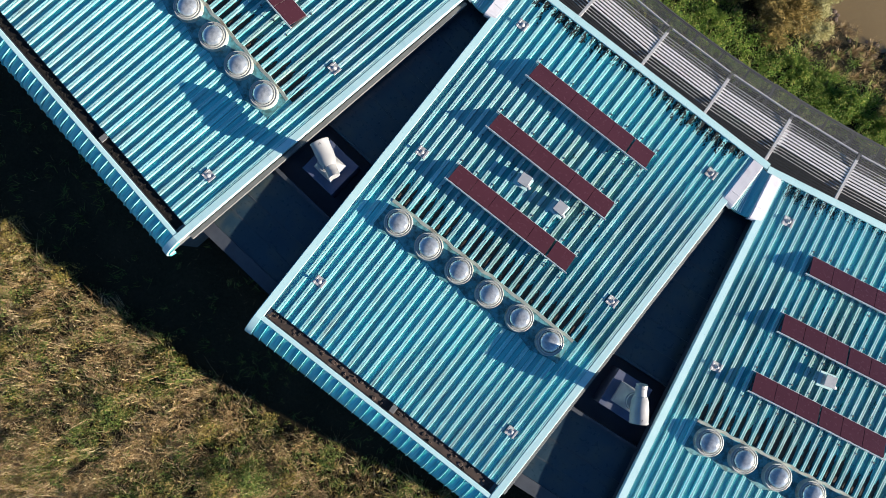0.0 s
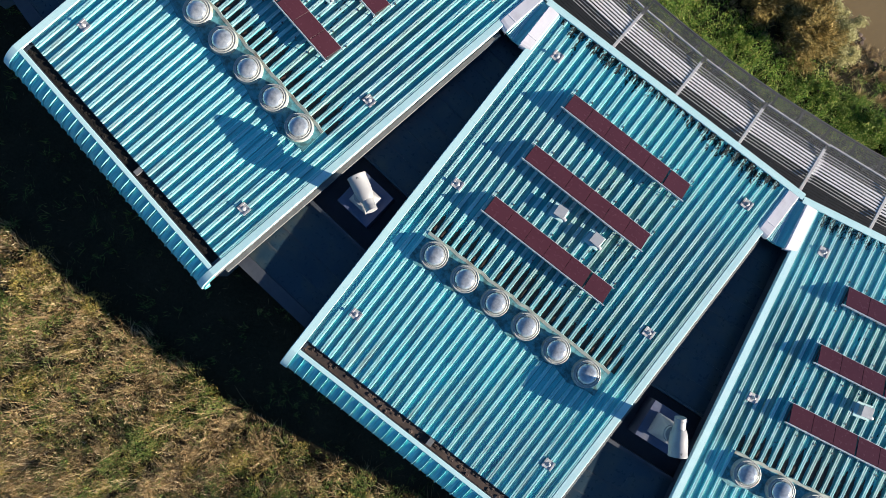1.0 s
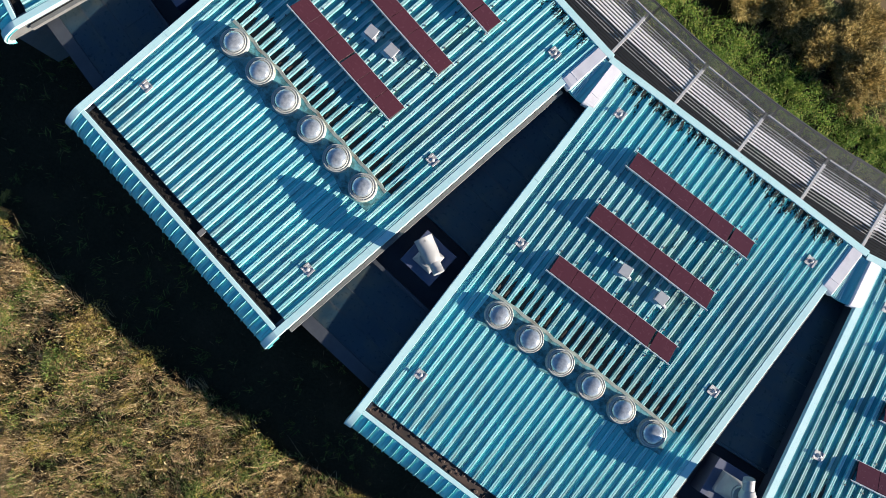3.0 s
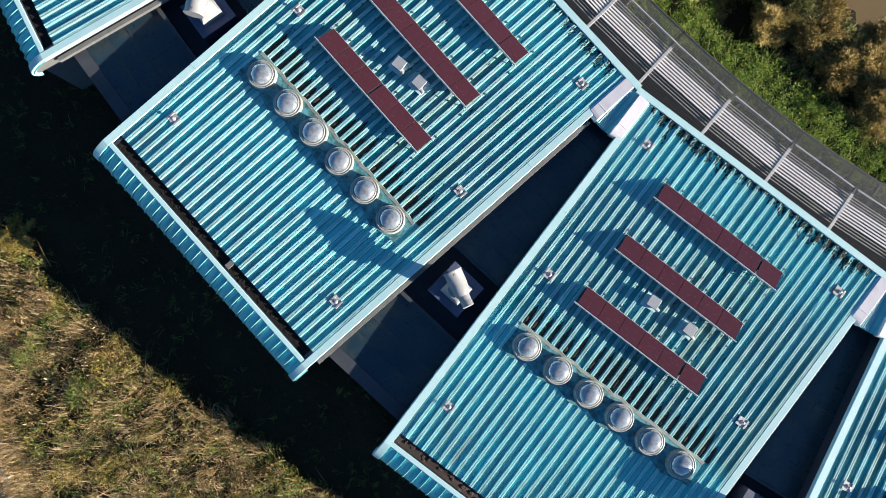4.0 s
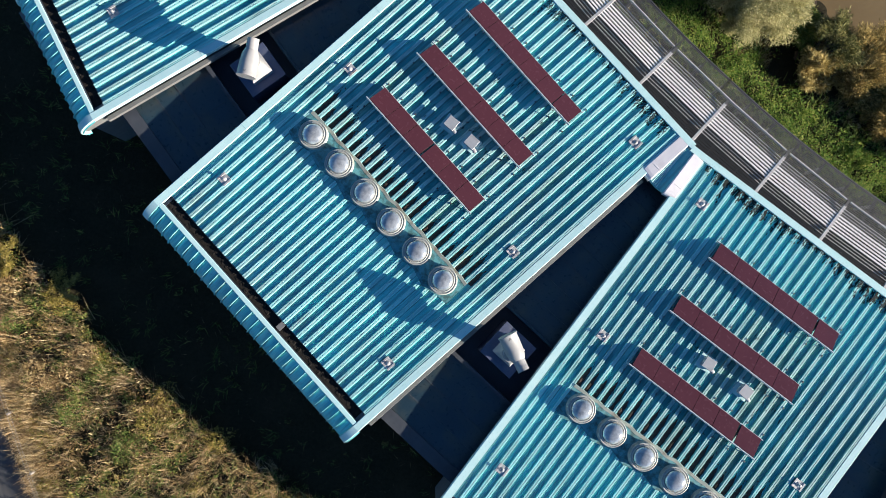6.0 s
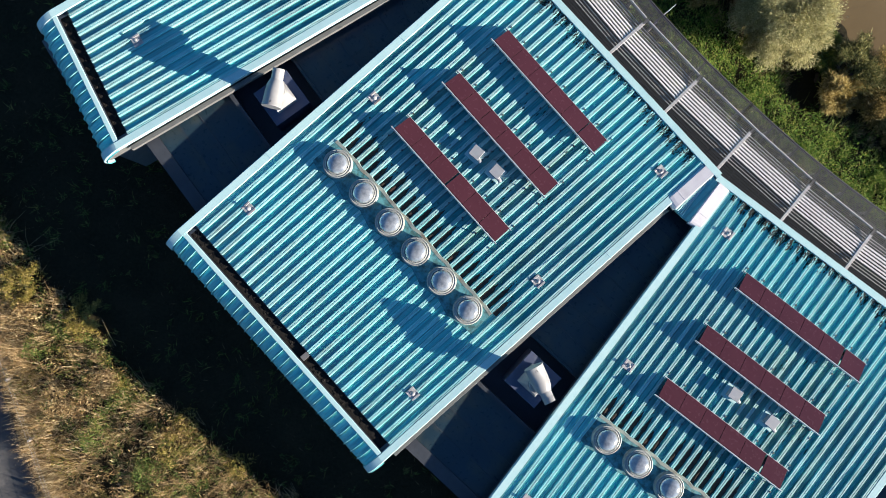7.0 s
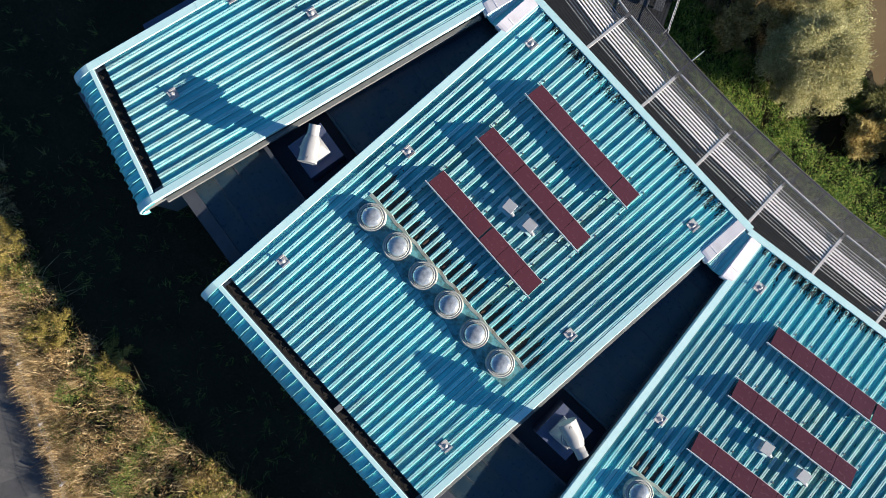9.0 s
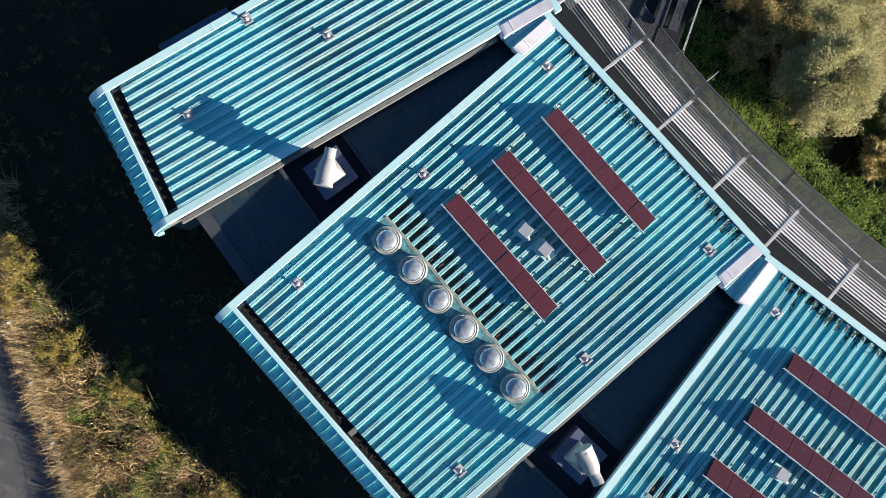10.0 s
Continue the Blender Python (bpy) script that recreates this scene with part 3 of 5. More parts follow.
def square_ring(r, z, n=24):
    """A square outline of n points, starting at the middle of the +x side, to loft into a circle."""
    out = []
    for k in range(n):
        a = 2 * math.pi * k / n
        c, w = math.cos(a), math.sin(a)
        q = r / max(abs(c), abs(w))
        out.append((c * q, w * q, z))
    return out


def circle_ring(r, z, n=24):
    return [(r * math.cos(2 * math.pi * k / n), r * math.sin(2 * math.pi * k / n), z) for k in range(n)]


def build_cowl(m, turn):
    """A wind cowl: membrane-clad plinth, square hood that runs into a round neck, and a turning head with a wide intake and a narrow outlet."""
    cowl = tagged(put("wind_cowl", None, None, m), "white metal wind cowl on a square dark plinth", "ventilator", "cowls between wings")
    Shape().rings([square(1.03, 0), square(1.02, 1.29), square(1.0, 1.32)]).part("plinth", M_PLINTH, cowl, None, "dark blue-grey membrane-clad plinth")
    Shape().rings([square_ring(0.57, 1.32), square_ring(0.57, 1.36), square_ring(0.54, 1.37), square_ring(0.54, 1.70)]).part("hood_base", M_COWL, cowl, None, "white square hood base with a folded foot")
    Shape().rings([square_ring(0.575, 1.66), square_ring(0.575, 1.73), square_ring(0.56, 1.75), [tuple(Vector(p).lerp(Vector(q), 0.5)) for p, q in zip(square_ring(0.5, 2.1), circle_ring(0.5, 2.1))], circle_ring(0.44, 2.55), circle_ring(0.42, 3.1)]).part("hood", M_COWL, cowl, None, "white square hood running into a round neck", True)
    Shape().lathe([(0.44, 2.86), (0.475, 2.87), (0.475, 2.93), (0.44, 2.94)], 24).part("collar", M_COWL, cowl, None, "", True)
    t = pose(0.06, 0.1, 0.12, 0, 0, turn)
    Shape().tube([(-0.98, 0, 3.42), (-0.93, 0, 3.42), (-0.92, 0, 3.42), (-0.3, 0, 3.38), (0.1, 0, 3.38), (0.34, 0, 3.42)], [0.475, 0.475, 0.455, 0.45, 0.41, 0.31], 28).part("scoop", M_COWL, cowl, t, "white tapered intake scoop", True)
    Shape().tube([(0.30, 0, 3.41), (0.5, 0, 3.42), (0.66, 0, 3.44), (0.67, 0, 3.44), (0.69, 0, 3.44), (0.70, 0, 3.44), (0.88, 0, 3.47)], [0.29, 0.285, 0.28, 0.298, 0.298, 0.28, 0.285], 24).part("outlet", M_COWL, cowl, t, "white bent outlet pipe", True)
    for lean in (-24, 24):
        Shape().box(0.0, 0.13, -0.012, 0.012, 3.85, 3.868, pose(-0.86, 0, 0, 0, 0, lean)).part("latch", M_RUBBER, cowl, t, "small dark latch on the scoop")
    return cowl


def build_link(left, right, turn):
    """The low flat roof in the gap between two wings, square to the gap's middle line, with the sunken bay and its cowl."""
    half_angle = (WINGS[right][2] - WINGS[left][2]) / 2
    base = FRAME[right] @ pose(0, 0, 0, 0, 0, -half_angle)
    inv = base.inverted()

    def side(key, x):
        p = (inv @ at(key, x, 0)).xy
        d = (inv.to_3x3() @ FRAME[key].to_3x3() @ Vector((0, 1, 0))).xy
        return lambda y: p.x + (y - p.y) / d.y * d.x
    xl, xr = side(left, HALF - 0.585), side(right, -HALF + 0.62)
    xe = side(left, HALF)

    def strip(y0, y1, z0, z1, xb=None):
        return Shape().prism([(xl(y0), y0), ((xb or xr)(y0), y0), ((xb or xr)(y1), y1), (xl(y1), y1)], z0, z1)
    link = tagged(put("link_building", None, None, base), "low flat-roofed link between two wings", "building", "links between wings")
    for y0, y1 in [(-21.0, -19.86), (-19.86, -18.72), (-18.72, -16.9)] + [(-13.1 + 1.2 * i, -13.1 + 1.2 * (i + 1)) for i in range(9)]:
        strip(y0 + 0.006, y1 - 0.006, LOW_Z - 0.03, LOW_Z).part("roof_sheet", M_LOW, link)
    for y, f, z in ((-18.72, 0.62, 0.03), (-19.86, 0.35, 0.014), (-11.9, 0.5, 0.014), (-9.5, 0.7, 0.014), (-7.1, 0.6, 0.014)):
        a, b = xl(y) + 0.2, xl(y) + (xr(y) - xl(y)) * f
        Shape().box(a, b, y - 0.022, y + 0.022, LOW_Z - 0.01, LOW_Z + z).part("seam_strip", M_TRIM, link)
    for y in (-17.9, -10.6, -8.2):
        xm = 0.5 * (xl(y) + xr(y)) + 0.2
        Shape().box(xm - 0.02, xm + 0.02, y - 0.78, y + 0.78, LOW_Z - 0.01, LOW_Z + 0.012).part("seam_strip", M_LOW, link)
    for y0, y1 in ((-21.66, -16.92), (-13.08, -1.75)):
        strip(y0, y1, -5.0, LOW_Z - 0.034).part("wall", M_WALL, link)
    strip(-1.745, -1.5, -5.0, 5.22).part("wall", M_WALL, link)
    strip(-21.70, -21.01, LOW_Z - 0.3, LOW_Z + 0.05).part("front_trim", M_TRIM, link, None, "grey metal roof edge trim")
    strip(-16.895, -13.105, -5.0, 3.55).part("sunken_bay", M_PIT, link, None, "black membrane floor of the sunken bay")
    strip(-16.898, -16.70, LOW_Z - 0.5, 4.57).part("kerb", M_TRIM, link, None, "grey kerb beside the sunken bay")
    strip(-13.25, -13.104, LOW_Z - 0.5, LOW_Z + 0.09).part("kerb", M_LOW, link, None, "dark kerb beside the sunken bay")
    build_cowl(base @ pose(-7.97, -14.81, 3.55), turn - WINGS[right][2] + half_angle)
    # white covers at the head of the gap, their lower ends turned down
    for key, sx in ((left, HALF), (right, -HALF)):
        sg = 1 if sx > 0 else -1
        mm = inv @ FRAME[key] @ ROOF_TILT
        lift = 0.0 if sg > 0 else 0.075
        prof = [(sx - sg * 0.30, 0.0), (sx - sg * 0.30, 0.12), (sx - sg * 0.27, 0.15), (sx + sg * 0.31, 0.155 + lift), (sx + sg * 0.34, 0.13 + lift), (sx + sg * 0.34, -0.1)]
        yh = brow(key, sx) - 0.065
        rows = [(yh, 0), (-1.2, 0), (-2.3, 0), (-2.31, 0.012), (-2.37, 0.012), (-2.38, 0), (-2.72, -0.004), (-2.88, -0.03), (-2.98, -0.075), (-3.04, -0.16)]
        Shape().rings([[(x, y - 0.10 * (x - sx) * sg * (y < -2.5), z + dz) for x, z in prof] for y, dz in rows]).part("joint_cover", M_WHITE, link, mm, "white sheet-metal cover over the joint")
    # valley sheet between the covers: pleats fan out from the head beside one cover, the rest lies flat
    a_top, b_top = inv @ (ON_ROOF[left] @ Vector((HALF + 0.33, brow(left, HALF) - 0.1, 0.05))), inv @ (ON_ROOF[right] @ Vector((-HALF - 0.33, brow(right, -HALF) - 0.1, 0.05)))
    a_bot, b_bot = inv @ (ON_ROOF[left] @ Vector((HALF + 0.33, -3.02, 0.05))), inv @ (ON_ROOF[right] @ Vector((-HALF - 0.33, -3.02, 0.05)))
    def hang(f, g):
        """A point of the sheet: f across from cover to cover, g from the head down to the free edge."""
        dip = (-0.10 * math.sin(math.pi * f) - 0.02) * g
        return a_top.lerp(b_top, f).lerp(a_bot.lerp(b_bot, f), g) + Vector((0, 0.25 * dip, dip))
    edge = [[hang(i / 12, g) for i in range(13)] for g in (0, 0.35, 0.7, 1.0)]
    Shape().rings(edge + [[q - Vector((0, -0.02, 0.22)) for q in edge[-1]]], False).part("valley_sheet", M_ROOF, link, None, "turquoise valley sheet between the covers")
    for i in range(5):
        f0, f1 = 0.02 + 0.03 * i, 0.03 + 0.125 * i
        rows = []
        for g in (0.0, 0.35, 0.7, 0.985):
            f = f0 + (f1 - f0) * g
            w, h = 0.012 + 0.034 * g, 0.02 + 0.045 * g
            p, q = hang(f, g), Vector((1, 0, 0))
            rows.append([p - q * w, p + Vector((0, 0, h)) - q * w * 0.3, p + Vector((0, 0, h)) + q * w * 0.3, p + q * w])
        Shape().rings(rows).part("pleat", M_FLASH, link, None, "pale folded pleat")
    return link


build_link("z", "a", 78)
build_link("a", "b", -66)
build_link("b", "c", 85)
# ledge of a lower roof beside the narrow wing
ledge = tagged(put("low_annexe", None, None, FRAME["z"]), "low annexe with dark flat roof beside the narrow wing", "building")
Shape().box(-0.75, 0.65, -18.2, -14.4, -5.0, 4.2).part("wall", M_WALL, ledge)
Shape().box(-0.85, 0.65, -18.3, -14.3, 4.2, 4.4, c=0.02).part("roof", M_PLINTH, ledge)

# ---- domes ----
dome = tagged(put("dome_rooflight", None, None, ON_ROOF["a"] @ pose(-4.825, -14.1, 0.09)), "clear round dome rooflight in a ringed kerb", "rooflight", "domes on the roofs")
Shape().lathe([(0.75, 0.0), (0.71, 0.05), (0.67, 0.10), (0.66, 0.26), (0.62, 0.27), (0.62, 0.02)], 40).part("kerb", M_KERB, dome, None, "", True)
Shape().lathe([(0.52, 0.25), (0.69, 0.25), (0.70, 0.27), (0.70, 0.30), (0.675, 0.31), (0.64, 0.29), (0.60, 0.29), (0.585, 0.33), (0.565, 0.34), (0.545, 0.33), (0.52, 0.30)], 40).part("clamp_ring", M_RING, dome, None, "dulled aluminium clamp ring", True)
Shape().lathe([(0.535, 0.28)] + [(0.53 * math.cos(radians(a)), 0.30 + 0.30 * math.sin(radians(a))) for a in range(0, 90, 9)] + [(0.004, 0.60)], 40).part("dome", M_DOME, dome, None, "clear glossy acrylic dome", True)
for i in range(6):
    a = radians(60 * i + 20)
    Shape().lathe([(0.014, 0.28), (0.014, 0.315), (0.001, 0.32)], 8, (0.625 * math.cos(a), 0.645 * math.sin(a), 0)).part("bolt", M_STEEL, dome)
for k in "abc":
    for i in range(6):
        if (k, i) != ("a", 0):
            copy_thing(dome, ON_ROOF[k] @ pose(-4.825 + 1.93 * i, -14.1, 0.09, 0, 0, 37 * i))


# ---- solar rows ----
MODULE_L, MODULE_W = 1.203, 1.07
mod = Shape().box(-MODULE_L / 2, MODULE_L / 2, 0, MODULE_W, 0, 0.035, c=0.004).mesh("module", M_MODULE)


def solar_row(key, y_low, gaps, label):
    """A row of six modules on two rails, tilted to face the river: low edge at y_low, high edge behind."""
    row = tagged(put("solar_array", None, None, ON_ROOF[key] @ pose(0.0, y_low, 0)), label, "solar panel", "solar rows on the roofs")
    tilt = pose(0, 0, 0.20, -23.6, 0, 0)
    x = -4.22
    for i in range(6):
        put("module", mod, row, tilt @ pose(x + MODULE_L / 2, -MODULE_W, 0.03))
        x += MODULE_L + gaps[i]
        if i < 5:
            Shape().box(x - gaps[i] - 0.006, x - gaps[i] + 0.03, -MODULE_W, 0.0, 0.0, 0.045).part("joint_strip", M_MOULD, row, tilt)
    end = x + 0.12
    for yy, nm in ((-MODULE_W - 0.05, 0), (0.02, 1)):
        Shape().box(-4.40, end, yy - 0.022, yy + 0.022, -0.04, 0.06 if nm == 0 else 0.03, c=0.004).part("rail", M_ALU, row, tilt, "bright aluminium mounting rail")
    nleg = 8
    for i in range(nleg):
        lx = -4.1 + i * (end + 3.9) / (nleg - 1)
        Shape().box(lx - 0.02, lx + 0.02, -1.02, -0.98, 0.0, 0.60).part("leg", M_ALU, row)
        Shape().box(lx - 0.02, lx + 0.02, -0.02, 0.02, 0.0, 0.17).part("leg", M_ALU, row)
        Shape().box(lx - 0.04, lx + 0.04, -1.04, 0.03, 0.076, 0.12).part("foot_rail", M_RUBBER, row)
        cx = round((lx + 7.25) / PITCH) * PITCH - 7.25
        for cy in (-1.36, 0.27):
            Shape().box(cx - 0.035, cx + 0.035, cy - 0.04, cy + 0.04, SEAM - 0.03, SEAM + 0.03).part("seam_clamp", M_RUBBER, row)
    return row


GAPS = {("a", 0): (.022, .022, .022, .022, .05, 0), ("a", 1): (.022, .03, .022, .022, .022, 0), ("a", 2): (.022, .03, .10, .022, .022, 0), ("b", 0): (.022, .022, .022, .022, .11, 0), ("b", 1): (.022, .022, .022, .022, .022, 0),
        ("b", 2): (.022, .022, .022, .022, .13, 0), ("c", 0): (.022, .022, .022, .022, .022, 0), ("c", 1): (.022, .022, .09, .022, .022, 0), ("c", 2): (.022, .022, .10, .022, .022, 0)}
for k in "abc":
    for i, y in enumerate((-3.35, -6.6, -9.9)):
        solar_row(k, y, GAPS[k, i], "row of six dark maroon solar modules on rails")


# ---- roof anchors ----
anchor = tagged(put("roof_anchor", None, None, ON_ROOF["a"] @ pose(-6.1, -18.85, 0.07)), "grey steel fall-arrest anchor on a square plate", "anchor", "anchors on the roofs")
Shape().box(-0.26, 0.26, -0.24, 0.24, 0.0, 0.03, c=0.006).part("base_plate", M_ANCHOR, anchor)
for sx in (-1, 1):
    Shape().box(sx * 0.23 - 0.05, sx * 0.23 + 0.05, -0.24, 0.24, 0.03, 0.07, c=0.008).part("clamp_bar", M_ANCHOR, anchor)
Shape().lathe([(0.12, 0.03), (0.11, 0.05), (0.045, 0.08), (0.045, 0.20), (0.075, 0.21), (0.075, 0.24), (0.03, 0.26)], 14).part("post", M_ANCHOR, anchor, None, "bright anchor post", True)
spots = [(k, x, y) for k in "abc" for x in (-6.1, 6.1) for y in (-18.85, -10.55, -2.3)] + [("z", 0.68, -13.64), ("z", 3.45, -10.54), ("z", 3.44, -18.58)]
for k, x, y in spots[1:]:
    copy_thing(anchor, ON_ROOF[k] @ pose(x, y, 0.07))
for k in "abc":
    for x in (6.1,):
        for y0, y1 in ((-18.85, -10.55), (-10.55, -2.3)):
            pts = [(x, y0 + (y1 - y0) * i / 8, 0.27 - 0.10 * math.sin(math.pi * i / 8)) for i in range(9)]
            tagged(Shape().tube(pts, 0.006, 5).part("safety_line", M_RUBBER, None, ON_ROOF[k]), "thin steel safety cable between roof anchors", "cable", "safety lines")


# ---- boxes between the solar rows ----
def vent_box(key, x, y, turn):
    b = tagged(put("vent_box", None, None, ON_ROOF[key] @ pose(x, y, 0.0, 0, 0, turn)), "pale grey square roof vent box with side outlet", "vent", "vent boxes on the roofs")
    Shape().box(-0.44, 0.40, -0.40, 0.40, 0.0, 0.10, c=0.02).part("flashing_base", M_FLASH, b)
    Shape().box(-0.25, 0.25, -0.25, 0.25, 0.10, 0.46).part("body", M_STEEL, b)
    Shape().box(-0.29, 0.29, -0.29, 0.29, 0.46, 0.53, c=0.015).part("lid", M_LID, b, None, "pale grey flat lid")
    Shape().tube([(0.22, -0.16, 0.3), (0.38, -0.2, 0.3), (0.44, -0.22, 0.26)], [0.10, 0.10, 0.11], 12).part("outlet", M_LID, b, None, "white outlet spout", True)


for k, x, y, r in (("a", -0.68, -8.62, 8), ("a", 0.68, -8.5, 5), ("b", -1.17, -8.5, 4), ("b", 1.1, -8.5, -3), ("c", -0.77, -8.63, 6)):
    vent_box(k, x, y, r)


# ---- sunshade, walkway ----
def bowed(x, y, z):
    """A place on the curved river side: rays close in towards the fan's centre."""
    return Vector((x * (1 - y * 0.0114), y + x * x / 163, z))


def build_sunshade(key):
    s = tagged(put("sunshade", None, None, FRAME[key]), "pale louvre sunshade on grey steel arms", "sunshade", "sunshades on the river side")
    xs = [-8.3, -4.15, -0.05, 4.05, 8.3]
    for x in xs[:-1]:
        q = bowed(x, 2.35, 0)
        Shape().box(-0.085, 0.085, (0.02 if key == "z" else -0.5) - q.y, 0.0, 4.955, 5.025, pose(q.x, q.y, 0, 0, 0, x * 0.65), c=0.012).part("arm", M_STEEL, s, None, "grey steel bracket arm")
    for x0, x1 in zip(xs, xs[1:]):
        def between(y, z, trim=0.0):
            a, b = bowed(x0, y, z), bowed(x1, y, z)
            d = (b - a).normalized()
            return a + d * trim, b - d * trim
        for y in (0.92, 1.08, 1.24, 1.40, 1.56, 1.72):
            a, b = between(y, 4.97)
            c, ln = (a + b) / 2, (b - a).length
            turn = math.degrees(math.atan2(b.y - a.y, b.x - a.x))
            Shape().box(-ln / 2 + 0.03, ln / 2 - 0.03, -0.052, 0.052, -0.018, 0.018, pose(c.x, c.y, c.z, 0, 0, turn) @ pose(0, 0, 0, -22), c=0.008).part("louvre_blade", M_BLADE, s)
        for y, z in ((0.49, 4.8), (0.63, 4.84), (0.77, 4.88), (1.92, 4.86), (2.08, 4.82), (2.24, 4.78)):
            Shape().tube(between(y, z), 0.024, 8).part("louvre_tube", M_STEEL, s)
        Shape().tube(between(2.62, 5.0, 0.12), 0.055, 10).part("front_tube", M_STEEL, s, None, "grey steel front tube", True)
        f = bowed(x0, 2.45, 0)
        Shape().box(-0.06, 0.06, -0.16, 0.22, 4.95, 5.03, pose(f.x, f.y, 0)).part("bracket", M_RUBBER, s)
    return s


def build_walkway(key):
    w = tagged(put("walkway", None, None, FRAME[key]), "steel grating walkway with timber inner boards above the bank", "walkway", "walkways on the river side")
    stations = [-8.18 + 2.045 * i for i in range(9)]
    for j in range(29):
        y = -1.1 + j * 0.163
        dz = DECK_Z - (0.012 if key in "ac" else 0.0)
        Shape().rings([[bowed(x, yy, z) for yy, z in ((y, dz - 0.03), (y, dz), (y + 0.14, dz), (y + 0.14, dz - 0.03))] for x in stations]).part("deck_board", M_BROWNDECK if j in (7, 8, 9) and key in "az" else M_DECK, w)
    for x0, x1 in zip(stations, stations[1:]):
        s = Shape()
        nb = 27
        for j in range(nb):
            xc = x0 + 0.04 + (x1 - x0 - 0.08) * j / (nb - 1)
            h = 0.018
            s.add([bowed(x, y, z) for z in (DECK_Z - 0.03, DECK_Z) for x, y in ((xc - h, 3.75), (xc + h, 3.75), (xc + h, 6.38), (xc - h, 6.38))], [(4, 5, 6, 7), (0, 1, 5, 4), (1, 2, 6, 5), (2, 3, 7, 6), (3, 0, 4, 7)])
        for y in (3.78, 4.6, 5.4, 6.34):
            s.rings([[bowed(x, yy, z) for yy, z in ((y - 0.02, DECK_Z - 0.035), (y - 0.02, DECK_Z - 0.004), (y + 0.02, DECK_Z - 0.004), (y + 0.02, DECK_Z - 0.035))] for x in (x0 + 0.02, x1 - 0.02)])
        s.part("grating_panel", M_GRATE, w)
        a, b = bowed(x0, -0.4, 0), bowed(x0, 6.38, 0)
        d = (b - a).normalized().cross(Vector((0, 0, 1))) * 0.04
        Shape().rings([[p + d + Vector((0, 0, DECK_Z - 0.25)), p + d + Vector((0, 0, DECK_Z - 0.045)), p - d + Vector((0, 0, DECK_Z - 0.045)), p - d + Vector((0, 0, DECK_Z - 0.25))] for p in (a, b)]).part("joist", M_RUBBER, w)
        q = bowed(x0, 5.9, 0)
        Shape().box(q.x - 0.07, q.x + 0.07, q.y - 0.07, q.y + 0.07, -6.0, DECK_Z - 0.25).part("post", M_STEEL, w)
    Shape().rings([[bowed(x, yy, z) for yy, z in ((6.385, DECK_Z - 0.22), (6.385, DECK_Z + 0.03), (6.45, DECK_Z + 0.03), (6.45, DECK_Z - 0.22))] for x in stations]).part("edge_beam", M_GRATE, w)
    return w


for k in WINGS:
    build_sunshade(k)
    build_walkway(k)

# ---- litter, silt and moss on the roofs ----
def heap(points, seed, k=9):
    """Low irregular mounds: each (x, y, length along y, width, height, z)."""
    s = Shape()
    r = random.Random(seed)
    for x, y, ln, wd, ht, z in points:
        rim, mid = [], []
        for i in range(k):
            a = 2 * math.pi * i / k
            q = r.uniform(0.7, 1.15)
            rim.append((x + wd / 2 * q * math.cos(a), y + ln / 2 * q * math.sin(a), z))
            mid.append((x + wd / 3.4 * q * math.cos(a + 0.2), y + ln / 3.0 * q * math.sin(a + 0.2), z + ht * r.uniform(0.7, 1.1)))
        s.rings([rim, mid])
    return s


def wash(streaks, seed):
    """Thin drifts that taper up the roof from the kerb: each (x, length, half width)."""
    s = Shape()
    r = random.Random(seed)
    for x, ln, w in streaks:
        rows = []
        n = 14
        for i in range(n):
            f = i / (n - 1)
            a = w * min(1.0, (1 - f) / 0.35) ** 0.7 * r.uniform(0.8, 1.05) + 0.004
            c = x + r.uniform(-0.012, 0.012)
            y = -13.27 + ln * f
            rows.append([(c - a, y, 0.002), (c - a * 0.5, y, 0.014), (c + a * 0.5, y, 0.014), (c + a, y, 0.002)])
        s.rings(rows, False)
    return s


for k in "abcz":
    r = random.Random("gutter" + k)
    x0 = 0.6 if k == "z" else -7.1
    mounds = []
    x = x0
    while x < 7.1:
        mounds.append((x, -21.62 + r.uniform(-0.2, 0.2), r.uniform(0.1, 0.3), r.uniform(0.12, 0.4), r.uniform(0.03, 0.07) if k == "b" else r.uniform(0.01, 0.03), -0.135))
        x += r.uniform(0.08, 0.5) if k == "b" else r.uniform(0.03, 0.13)
    o = heap(mounds, 3).box(x0 - 0.1, 7.2, GUT_OUT + 0.02, GUT_IN - 0.02, -0.26, -0.13).skew(0.075 if k == "z" else 0.0).part("gutter_litter", M_LITTER if k == "b" else M_MOULD, None, ON_ROOF[k])
    tagged(o, "brown dead leaves lying in the gutter" if k == "b" else "black silt and leaf mould in the gutter", "leaf litter", kind="stuff")
